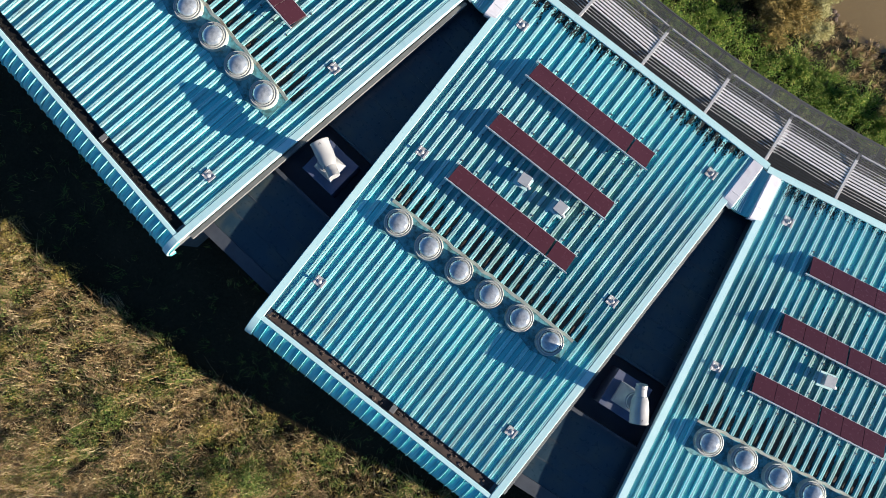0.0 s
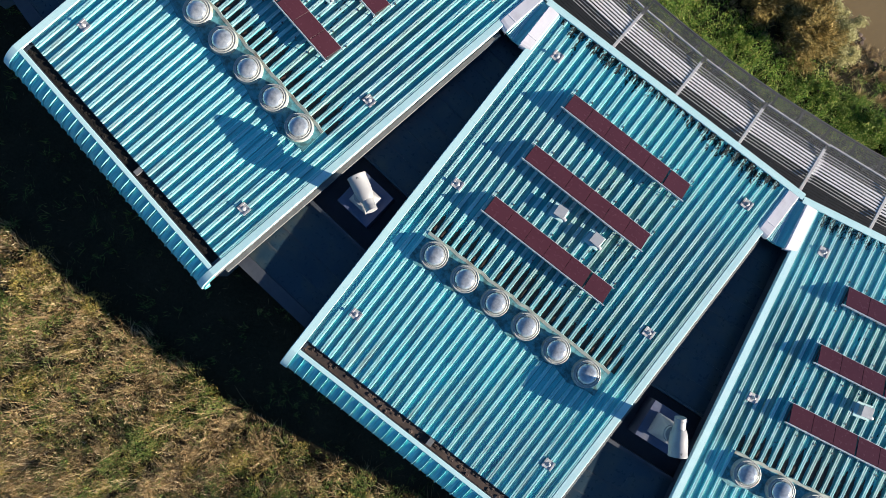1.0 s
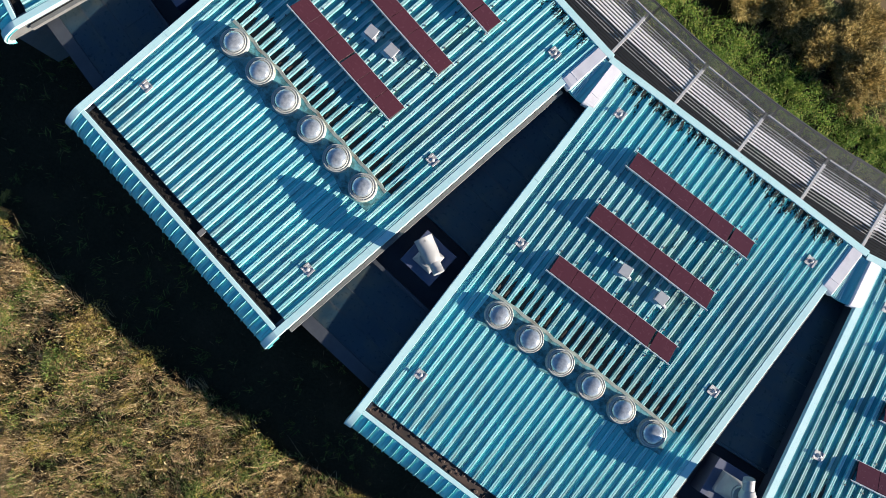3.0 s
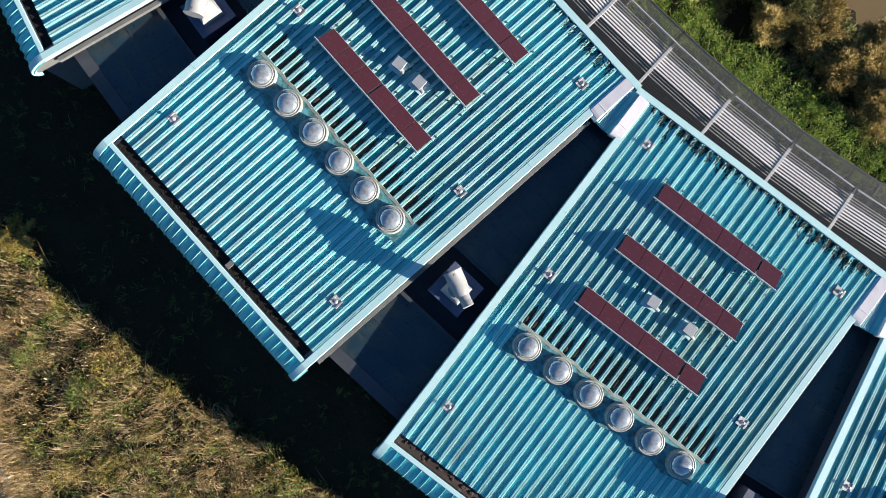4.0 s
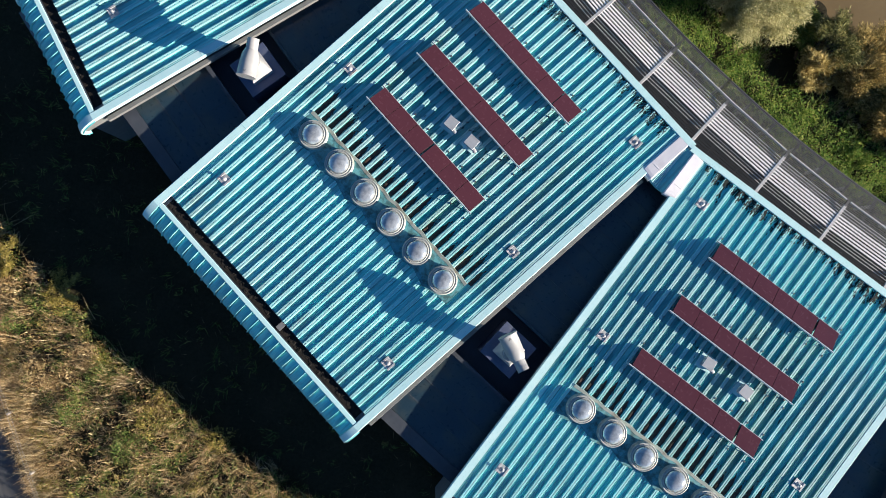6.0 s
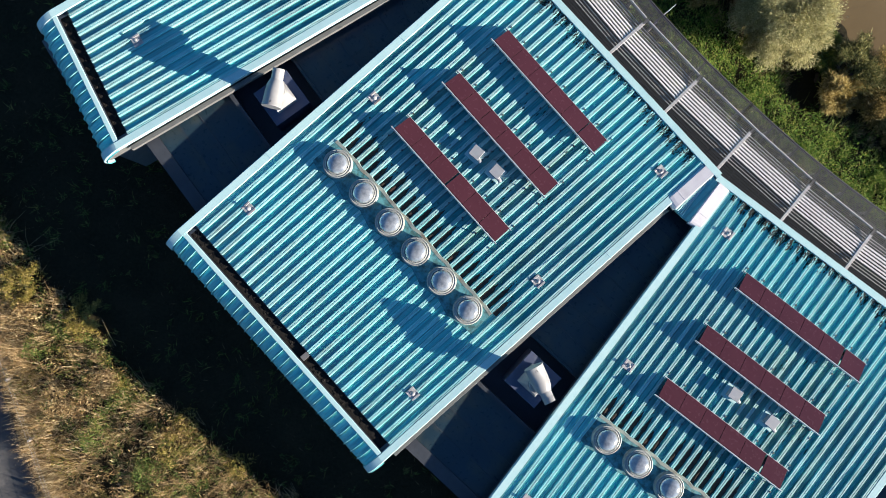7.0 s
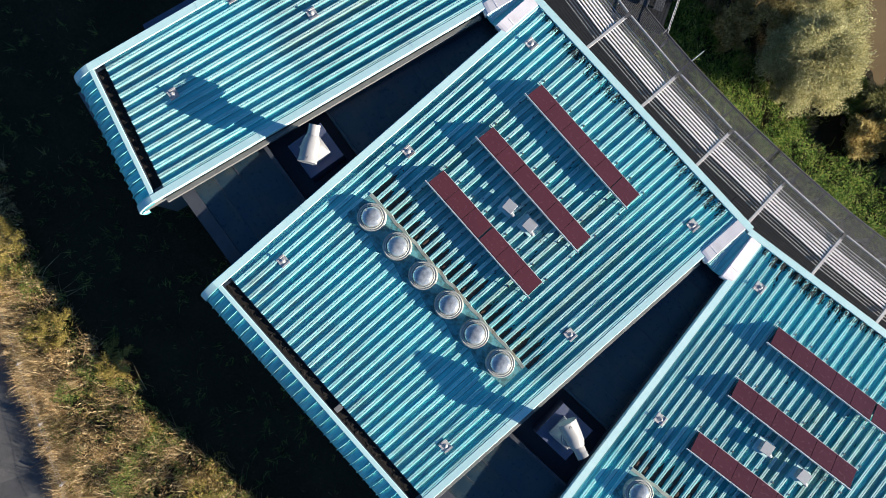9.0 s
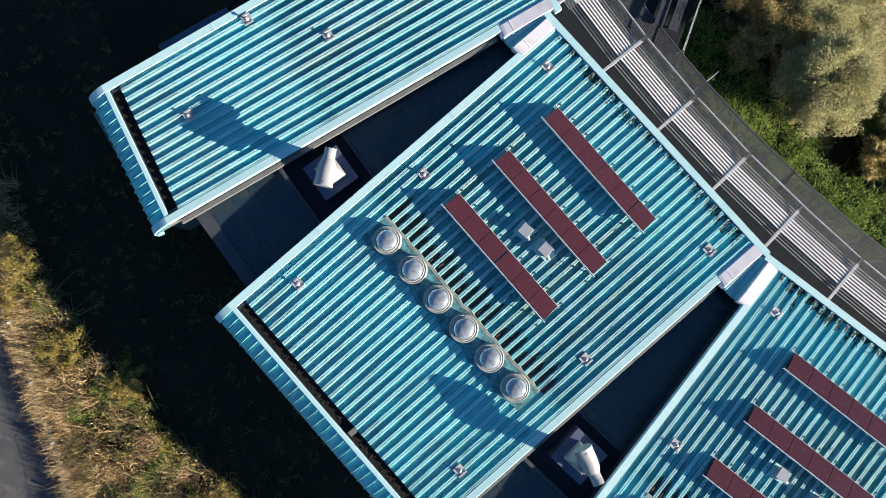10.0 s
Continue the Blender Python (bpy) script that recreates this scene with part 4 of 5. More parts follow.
for k in "abc":
    r = random.Random("silt" + k)
    pts, red = [], []
    for i in range(24):
        x = -7.25 + 0.5 * (i + 3.5)
        if r.random() < 0.95:
            ln = r.uniform(0.8, 1.7)
            xx = x + r.uniform(-0.12, -0.08)
            pts.append((xx, ln, r.uniform(0.10, 0.13)))
            for j in range(9):
                red.append((xx + r.gauss(0, 0.09), -13.2 + ln * r.uniform(0.5, 1.25), r.uniform(0.04, 0.16), r.uniform(0.02, 0.06), 0.01, 0.003))
            if r.random() < (0.2 if k == "a" else 0.5):
                red.append((xx + r.uniform(-0.05, 0.05), -13.22 + ln * 0.2, ln * 0.45, 0.2, 0.04, 0.006))
    tagged(wash(pts, 5).part("silt", M_SILT, None, ON_ROOF[k]), "dark silt washed against the dome kerb", "silt", kind="stuff")
    tagged(heap(red, 6, 7).part("rusty_leaves", M_RUST, None, ON_ROOF[k]), "rust-brown rotting leaves behind the dome kerb", "leaf litter", kind="stuff")
    pts = []
    for i in range(180):
        cx = r.uniform(-6.9, 6.8)
        amount = 0.5 + 0.5 * math.sin(cx * 0.7 + 1.0 + ord(k))
        edge = brow(k, cx) - 0.07
        cy = edge - abs(r.gauss(0, 0.22)) * (0.4 + amount)
        for j in range(int(6 + 18 * amount)):
            x, y = cx + r.gauss(0, 0.07), min(edge, cy + r.gauss(0, 0.15))
            s = r.choice((0.03, 0.04, 0.05, 0.06, 0.08, 0.10)) * (1.0 if k == "b" else 0.7)
            near = (x + 7.25) % 0.5
            on_seam = near < 0.01 or near > 0.3
            pts.append((x, y, s * r.uniform(1.2, 3.0), s, 0.008, SEAM - 0.004 if on_seam else 0.003))
    tagged(heap(pts, 7, 5).part("moss", M_MOSS, None, ON_ROOF[k]), "dark clumps of moss along the river-side flashing", "moss", kind="stuff")
# flakes of moss and soot round the vent boxes and between the solar rows
for k in "abc":
    r = random.Random("flake" + k)
    pts = []
    for i in range(26):
        cx, cy = (r.uniform(-2.2, 2.6), -8.5 + r.gauss(0, 0.45)) if i < 12 else (r.uniform(-4.5, 4.2), r.choice((-5.3, -8.4)) + r.gauss(0, 0.5))
        for j in range(r.randint(4, 14)):
            x, y = cx + r.gauss(0, 0.12), cy + r.gauss(0, 0.22)
            q = r.choice((0.02, 0.03, 0.04, 0.06))
            near = (x + 7.25) % 0.5
            pts.append((x, y, q * r.uniform(1.5, 5.0), q, 0.006, SEAM - 0.004 if near < 0.01 or near > 0.3 else 0.003))
    tagged(heap(pts, 9, 5).part("soot_flakes", M_MOSS, None, ON_ROOF[k]), "dark flakes of moss and soot between the solar rows", "moss", kind="stuff")
# block lying across each gutter
for k, x in (("b", 0.75), ("a", 1.2)):
    tagged(Shape().box(-0.14, 0.14, -0.2, 0.2, 0.0, 0.1, c=0.01).part("gutter_block", M_LEDGE, None, ON_ROOF[k] @ pose(x, -21.6, -0.06)), "small grey block lying in the gutter", "block", "gutter blocks")


# ---- fence by the path ----
fence = tagged(put("fence", None, None, pose(0, 0, 0)), "low wire fence on grey wooden posts", "fence")
for i in range(-5, 6):
    c = PATH_A + pd * 3.57 * i
    Shape().box(-0.06, 0.06, -0.06, 0.06, -0.3, 0.95, pose(c.x, c.y, float(ground_z(np.array([c.x]), np.array([c.y]))[0]), 3, -4, 20 * i), c=0.012).part("post", M_WOOD, fence)
for z in (MEADOW + 0.2, MEADOW + 0.5):
    a, b = PATH_A + pd * -18, PATH_A + pd * 18
    Shape().tube([(a.x, a.y, z), (b.x, b.y, z)], 0.006, 5).part("wire", M_STEEL, fence)

# ---- benches on a landing, and a pole, beyond the walkway ----
landing = tagged(put("landing", None, None, pose(2.3, 30.6, DECK_Z, 0, 0, -20)), "dark timber landing beyond the walkway", "landing")
for j in range(14):
    Shape().box(-1.5 + j * 0.2, -1.32 + j * 0.2, -2.6, 4.0, -0.08, -0.02).part("plank", M_DECK, landing)
for x in (-1.4, 1.1):
    Shape().box(x, x + 0.12, -2.5, 3.9, -0.3, -0.09).part("joist", M_RUBBER, landing)
for yy in (-2.4, 3.7):
    for x in (-1.4, 1.1):
        Shape().box(x, x + 0.12, yy, yy + 0.12, -4.0, -0.3).part("post", M_RUBBER, landing)
Shape().tube([(1.42, -2.6, 0.9), (1.42, 4.0, 0.9)], 0.03, 8).part("handrail", M_STEEL, landing)
Shape().tube([(1.58, -2.6, 0.5), (1.58, 4.0, 0.5)], 0.02, 8).part("handrail", M_STEEL, landing)
for yy in (-2.5, -0.4, 1.7, 3.9):
    Shape().tube([(1.42, yy, -0.06), (1.42, yy, 0.9)], 0.025, 8).part("stanchion", M_STEEL, landing)
for x in (-0.35, 0.55):
    bench = tagged(put("bench", None, None, pose(2.3, 30.6, DECK_Z, 0, 0, -20) @ pose(x, -0.2, -0.02)), "blue-grey timber slatted bench on the landing", "bench", "benches")
    for j in range(4):
        Shape().box(-0.26 + j * 0.14, -0.14 + j * 0.14, -1.3, 1.5, 0.42, 0.46, c=0.006).part("slat", M_BENCH, bench)
    for yy in (-1.1, 1.2):
        Shape().box(-0.24, 0.26, yy, yy + 0.08, 0.0, 0.42).part("leg", M_BENCH, bench)
pole = Shape().tube([(4.35, 26.0, DECK_Z - 0.1), (4.75, 26.3, DECK_Z + 0.1), (5.1, 26.6, DECK_Z + 0.3)], [0.03, 0.025, 0.02], 8)
tagged(pole.part("pole", M_ALU), "thin pale pole leaning out from the walkway", "pole")


# ---- plants ----
rng = np.random.default_rng(11)


def patch(x, y, s, seed):
    """Smooth patchiness between 0 and 1."""
    a = np.sin(x * s + seed) * np.cos(y * s * 1.2 - seed * 2) + 0.7 * np.sin((x * 0.8 - y * 1.1) * s * 1.9 + seed * 3) + 0.5 * np.cos((x * 1.3 + y * 0.7) * s * 3.7 + seed)
    return 0.5 + a / 4.4


def path_off(x, y):
    return (x - PATH_A.x) * pn.x + (y - PATH_A.y) * pn.y


def blades(name, x, y, length, lean, heading, width, mat, label, category):
    """Grass: each blade is a bent, tapering strip from the ground."""
    n = len(x)
    z = ground_z(x, y) - 0.02
    dx, dy = np.cos(heading), np.sin(heading)
    reach = length * np.sin(lean)
    rise = length * np.cos(lean)
    px, py = -dy * width / 2, dx * width / 2
    v = np.empty((n, 5, 3))
    for i, (f, g, w) in enumerate(((0, 0, 1), (0, 0, -1), (0.42, 0.62, -0.8), (0.42, 0.62, 0.8), (1, 1, 0))):
        v[:, i, 0] = x + dx * reach * f + px * w
        v[:, i, 1] = y + dy * reach * f + py * w
        v[:, i, 2] = z + rise * g
    o = np.arange(n)[:, None] * 5
    me = bulk(name, v.reshape(-1, 3), o + np.array([[0, 1, 2, 3]]), o + np.array([[3, 2, 4]]), mat)
    return tagged(new(name, me), label, category, kind="stuff")


def leaf_quads(x, y, z, size, heading, tilt, slim):
    """Four-cornered leaves, folded a little along the middle by their tilt."""
    n = len(x)
    dx, dy = np.cos(heading), np.sin(heading)
    ct, st = np.cos(tilt), np.sin(tilt)
    w = size * slim / 2
    roll = rng.uniform(-0.7, 0.7, n)
    v = np.empty((n, 4, 3))
    for i, (f, g) in enumerate(((0, 0), (0.5, 1), (1, 0), (0.5, -1))):
        v[:, i, 0] = x + dx * ct * size * f - dy * w * g * np.cos(roll)
        v[:, i, 1] = y + dy * ct * size * f + dx * w * g * np.cos(roll)
        v[:, i, 2] = z + st * size * f + w * g * np.sin(roll)
    return v.reshape(-1, 3), np.arange(n * 4).reshape(n, 4)


def leaves(name, x, y, z, size, mat, label, category, slim=0.6, flat=0.5, parent=None, kind="stuff"):
    n = len(x)
    flat = flat * 1.7
    v, q = leaf_quads(x, y, z, size, rng.uniform(0, 6.283, n), rng.normal(0, flat, n), slim)
    ob = new(name, bulk(name, v, q, np.zeros((0, 3), int), mat))
    if parent:
        ob.parent = parent
        return ob
    return tagged(ob, label, category, kind=kind)


def meadow_points(n, x0=-41, x1=6, y0=-18, y1=31):
    x, y = rng.uniform(x0, x1, n), rng.uniform(y0, y1, n)
    off = path_off(x, y)
    seen = (y > -18 + 14 * np.clip((-28 - x) / 12, 0, 9)) | (rng.random(n) < 0.2)
    keep = seen & (inward(x, y) < -21.3) & ((off < -0.05) | (off > 4.65))
    return x[keep], y[keep]


# line of the building's shadow edge across the meadow, where the planting is cut
SHADOW_X = (-36, -34.6, -34.1, -32.8, -30.8, -28.2, -25.9, -24.1, -22.2, -19.2, -15.5, -12.5, -8.6, -3.4, 2, 8)
SHADOW_Y = (20, 17, 15.2, 12.6, 10.2, 7.1, 4.7, 2.9, 1.2, -1.4, -3.8, -5.9, -8.7, -11.3, -13.4, -15.6)


def lit_side(x, y, more=0.0, w=0.5, least=0.0):
    """Tall plants stop at the building's shadow edge; bare soil beyond deepens the shade."""
    d = 0.75 * (np.interp(x, SHADOW_X, SHADOW_Y) - y) + 0.35 - more + 0.35 * ripple(x, y, 1.3)
    return np.clip(d / w, least, 1)


def kept(x, y, want):
    keep = rng.random(len(x)) < np.clip(want, 0, 1)
    return x[keep], y[keep]


def by_path(x, y, w):
    return np.clip(1.25 + path_off(x, y) / w, 0, 1)


def weeds(count, per, rad, tall, mat, name, label, seed, dens, size=(0.06, 0.15), slim=0.62, flat=0.55):
    x, y = meadow_points(count)
    x, y = kept(x, y, dens(x, y, patch(x, y, 0.5, seed)))
    h = 0.92 * tall * (0.2 + 0.5 * patch(x, y, 0.8, seed + 1) + 0.7 * patch(x, y, 2.6, seed + 2)) * rng.uniform(0.55, 1.2, len(x))
    m = rng.integers(per // 3, per + 1, len(x))
    n = int(m.sum())
    X, Y, H = np.repeat(x, m), np.repeat(y, m), np.repeat(h, m)
    f = rng.random(n) ** 0.6
    a = rng.uniform(0, 6.283, n)
    r = rad * np.sqrt(rng.random(n)) * (0.5 + 0.6 * f)
    X, Y = X + r * np.cos(a), Y + r * np.sin(a)
    leaves(name, X, Y, ground_z(X, Y) + H * f, rng.uniform(size[0], size[1], n), mat, label, "weeds", slim, flat)


def tussocks(name, x, y, per, length, lean, way, spread, width, mat, label, rad=0.16):
    """Blades that share a root and lean much the same way."""
    n = len(x) * per
    X, Y = np.repeat(x, per), np.repeat(y, per)
    a = rng.uniform(0, 6.283, n)
    r = rad * np.sqrt(rng.random(n))
    big = np.repeat(rng.uniform(0.65, 1.25, len(x)), per)
    tip = np.repeat(np.clip(rng.normal(lean, 0.3, len(x)), 0.15, 1.35), per)
    head = np.repeat(way + rng.normal(0, 0.75, len(x)), per) + rng.normal(0, spread, n)
    blades(name, X + r * np.cos(a), Y + r * np.sin(a), big * rng.uniform(length[0], length[1], n), np.clip(tip + rng.normal(0, 0.22, n), 0.05, 1.48), head, rng.uniform(width[0], width[1], n), mat, label, "grass")


# matted dead stems close to the soil
x, y = meadow_points(150000)
x, y = kept(x, y, (0.35 + 0.6 * patch(x, y, 0.8, 1.7)) * lit_side(x, y, 0.0, 0.5, 0.05))
n = len(x)
blades("dead_thatch", x, y, rng.uniform(0.15, 0.5, n), np.clip(rng.normal(1.15, 0.25, n), 0.3, 1.5), rng.uniform(0, 6.283, n), rng.uniform(0.008, 0.022, n), M_THATCH, "matted dead stems close to the soil", "grass")
# straw: thickest beside the path, in drifts elsewhere
x, y = meadow_points(72000)
x, y = kept(x, y, (0.6 * by_path(x, y, 1.7) * np.clip(3 * patch(x, y, 1.4, 2.0) - 0.75, 0.15, 1) + 0.6 * np.clip(patch(x, y, 0.42, 1.0) * 3.0 - 1.25, 0, 1) * np.clip(4 * patch(x, y, 1.7, 5.0) - 1.5, 0.03, 1) + 0.7 * np.exp(-((x + 25) ** 2 / 16 + (y + 11.5) ** 2 / 8)) + 0.01) * lit_side(x, y))
tussocks("dry_grass", x, y, 13, (0.45, 1.25), 0.85, 2.85 + 0.9 * (patch(x, y, 0.6, 4.0) - 0.5) * 2, 0.35, (0.008, 0.019), M_STRAW, "pale dry grass leaning in drifts")
# tall grass that hangs over the path
m = 3400
along, back = rng.uniform(-17, 22, m), 0.35 - np.abs(rng.normal(0, 0.75, m))
x, y = PATH_A.x + pd.x * along + pn.x * back, PATH_A.y + pd.y * along + pn.y * back
tussocks("tall_grass", x, y, 10, (0.5, 1.25), 0.66, 2.95 + 1.2 * (patch(x, y, 1.1, 2.7) - 0.5), 0.5, (0.010, 0.026), M_STRAW, "tall straw-coloured grass hanging over the path")
m = 1500
along, back = rng.uniform(-17, 22, m), 4.75 + np.abs(rng.normal(0, 0.7, m))
x, y = PATH_A.x + pd.x * along + pn.x * back, PATH_A.y + pd.y * along + pn.y * back
tussocks("path_side_grass", x, y, 13, (0.5, 1.0), 0.6, 2.0, 0.8, (0.009, 0.02), M_STRAW, "straw-coloured grass along the far side of the path")
# green grass below and between
x, y = meadow_points(14000)
x, y = kept(x, y, np.clip(patch(x, y, 0.5, 7.0) * 1.5 - 0.15, 0.05, 1) * lit_side(x, y, 0.0, 0.5, 0.3))
tussocks("green_grass", x, y, 11, (0.25, 0.65), 0.65, rng.uniform(0, 6.283, len(x)), 1.1, (0.012, 0.026), M_GRASS, "green meadow grass in tufts", 0.2)
open_side = lambda x, y: np.clip(1.0 + (-path_off(x, y) - 4.0) / 4.0, 0.35, 1)
weeds(46000, 26, 0.26, 1.0, M_WEED, "weed_plants", "dark green leafy weeds and nettles", 2.2, lambda x, y, p: (0.1 + 1.3 * (p - 0.15)) * open_side(x, y) * np.clip(4 * patch(x, y, 1.9, 3.7) - 1.2, 0.1, 1) * lit_side(x, y), (0.06, 0.135), 0.6)
weeds(56000, 18, 0.22, 1.1, M_BROWN, "withered_plants", "withered brown dock and willowherb leaves", 5.1, lambda x, y, p: 1.6 * (p - 0.2) * np.clip(4 * patch(x, y, 1.5, 9.1) - 1.2, 0.08, 1) * lit_side(x, y), (0.09, 0.30), 0.22, 0.75)
weeds(28000, 26, 0.34, 1.1, M_GOLD, "golden_weeds", "yellow-green fading bramble and hogweed leaves", 8.4, lambda x, y, p: np.clip(3 * p - 1.3, 0.05, 0.6) * np.clip(4 * patch(x, y, 1.8, 0.7) - 1.3, 0.05, 1) * lit_side(x, y), (0.07, 0.18), 0.34)
# rounded clumps of bramble, nettle and dead hogweed that stand above the rest and throw shade
def clumps(name, count, mat, label, seed, size, slim, dens):
    x, y = meadow_points(count)
    x, y = kept(x, y, np.clip(2.4 * patch(x, y, 0.6, seed) - 0.7, 0.05, 1) * lit_side(x, y))
    rad = rng.uniform(0.25, 0.95, len(x)) * rng.uniform(0.7, 1.25, len(x))
    tall = rad * rng.uniform(0.75, 1.6, len(x))
    m = (dens * rad ** 1.7).astype(int) + 40
    n = int(m.sum())
    X, Y, R, T = np.repeat(x, m), np.repeat(y, m), np.repeat(rad, m), np.repeat(tall, m)
    a, f = rng.uniform(0, 6.283, n), rng.uniform(0.05, 1.0, n)
    wob = 1 + 0.25 * np.sin(3 * a + 7 * X) + 0.15 * np.sin(5 * a + 11 * Y)
    q = rng.uniform(0.72, 1.08, n)
    X, Y = X + R * q * wob * np.sqrt(1 - f * f) * np.cos(a), Y + R * q * wob * np.sqrt(1 - f * f) * np.sin(a)
    leaves(name, X, Y, ground_z(X, Y) + 0.05 + T * q * f, rng.uniform(size[0], size[1], n), mat, label, "weeds", slim, 0.5)


clumps("bramble_clumps", 520, M_WEED, "rounded dark green bramble and nettle clumps", 2.2, (0.06, 0.13), 0.6, 900)
clumps("golden_clumps", 430, M_GOLD, "rounded yellowing bramble and hogweed clumps", 8.4, (0.07, 0.18), 0.32, 800)
clumps("brown_clumps", 470, M_BROWN, "rounded clumps of withered brown stems and leaves", 5.1, (0.10, 0.28), 0.2, 650)
# big drooping withered leaves in a few places
weeds(1300, 9, 0.3, 0.9, M_BROWN, "dock_plants", "withered dock plants with long curled leaves", 1.4, lambda x, y, p: np.clip(3 * p - 1.4, 0, 0.7) * lit_side(x, y), (0.18, 0.42), 0.26, 0.7)
# pale seed stalks that stand above the rest, fallen across one another
x, y = meadow_points(9000)
x, y = kept(x, y, (0.15 + patch(x, y, 0.7, 3.3)) * lit_side(x, y))
tussocks("seed_stalks", x, y, 7, (0.8, 1.8), 0.95, 2.1 + 2.2 * (patch(x, y, 0.5, 6.1) - 0.5), 0.4, (0.012, 0.024), M_STRAW, "tall dead seed stalks", 0.22)


# river bank: lush leaves beside the walkway, golden tufts lower down
def bank_points(n, u0, u1):
    x, y = rng.uniform(-4, 42, n), rng.uniform(-2, 42, n)
    u = inward(x, y)
    keep = (u > u0) & (u < u1)
    return x[keep], y[keep]


def hollow(x, y):
    """Little grows in the dip at the foot of the willow."""
    return np.clip(((x - 14.2) ** 2 / 1.3 + (y - 22.0) ** 2 / 2.6) - 0.5, 0.02, 1)


x, y = bank_points(34000, 6.8, 13.5)
u = inward(x, y)
keep = rng.random(len(x)) < np.clip(1.0 - (u - 9.5) / 1.0 - 0.5 * (patch(x, y, 0.7, 8) < 0.35), 0.05, 1) * hollow(x, y) * np.clip(patch(x, y, 2.3, 4.0) * 3.0 - 0.75, 0.05, 0.8)
x, y = x[keep], y[keep]
h = 1.25 * (0.1 + 0.5 * patch(x, y, 1.1, 6.0) + 0.7 * patch(x, y, 3.0, 2.0))
per = 22
X, Y, H = np.repeat(x, per), np.repeat(y, per), np.repeat(h, per)
n = len(X)
f, a = rng.random(n) ** 0.6, rng.uniform(0, 6.283, n)
r = 0.3 * np.sqrt(rng.random(n))
X, Y = X + r * np.cos(a), Y + r * np.sin(a)
leaves("bank_weeds", X, Y, ground_z(X, Y) + H * f, rng.uniform(0.08, 0.20, n), M_LUSH, "lush green nettles and brambles on the bank", "weeds", 0.36, 0.55)
x, y = bank_points(420000, 4.5, 13.5)
keep = rng.random(len(x)) < np.clip(patch(x, y, 0.9, 5.0) * 1.2 - 0.2, 0.05, 1) * np.where(inward(x, y) < 6.2, 0.2, np.clip(10.9 - inward(x, y), 0.12, 1)) * hollow(x, y)
x, y = x[keep], y[keep]
n = len(x)
blades("bank_grass", x, y, rng.uniform(0.4, 1.0, n) * (0.5 + patch(x, y, 2.6, 9.0)), np.clip(rng.normal(0.7, 0.3, n), 0.1, 1.4), 2.4 + rng.normal(0, 0.9, n), rng.uniform(0.014, 0.03, n), M_BANKGRASS, "coarse green grass on the river bank", "grass")
# golden reed tufts in clumps
cx, cy = bank_points(3600, 9.4, 14.2)
keep = rng.random(len(cx)) < np.clip((inward(cx, cy) - 7.5) / 4, 0.15, 1) * hollow(cx, cy)
cx, cy = cx[keep], cy[keep]
per = 70
X, Y = np.repeat(cx, per), np.repeat(cy, per)
n = len(X)
a = rng.uniform(0, 6.283, n)
r = 0.22 * np.sqrt(rng.random(n))
big = np.repeat(rng.uniform(0.35, 0.8, len(cx)), per)
blades("reed_tufts", X + r * np.cos(a), Y + r * np.sin(a), big * rng.uniform(0.5, 1.1, n), np.clip(rng.normal(0.62, 0.28, n), 0.05, 1.4), a + rng.normal(0, 0.4, n), rng.uniform(0.01, 0.02, n), M_STRAW, "golden tufts of dead reeds", "reeds")


def leaf_way(pts, height, spray):
    """Heading and tilt of the leaves: any way, or outwards along the twigs."""
    n = len(pts)
    if not spray:
        return rng.uniform(0, 6.283, n), rng.normal(0, 0.9, n)
    out = np.arctan2(pts[:, 1], pts[:, 0])
    up = np.arctan2(pts[:, 2] - 0.4 * height, np.hypot(pts[:, 0], pts[:, 1]))
    return out + rng.normal(0, 0.95, n), np.clip(up, -0.3, 1.0) * 0.6 + rng.normal(0, 0.6, n)


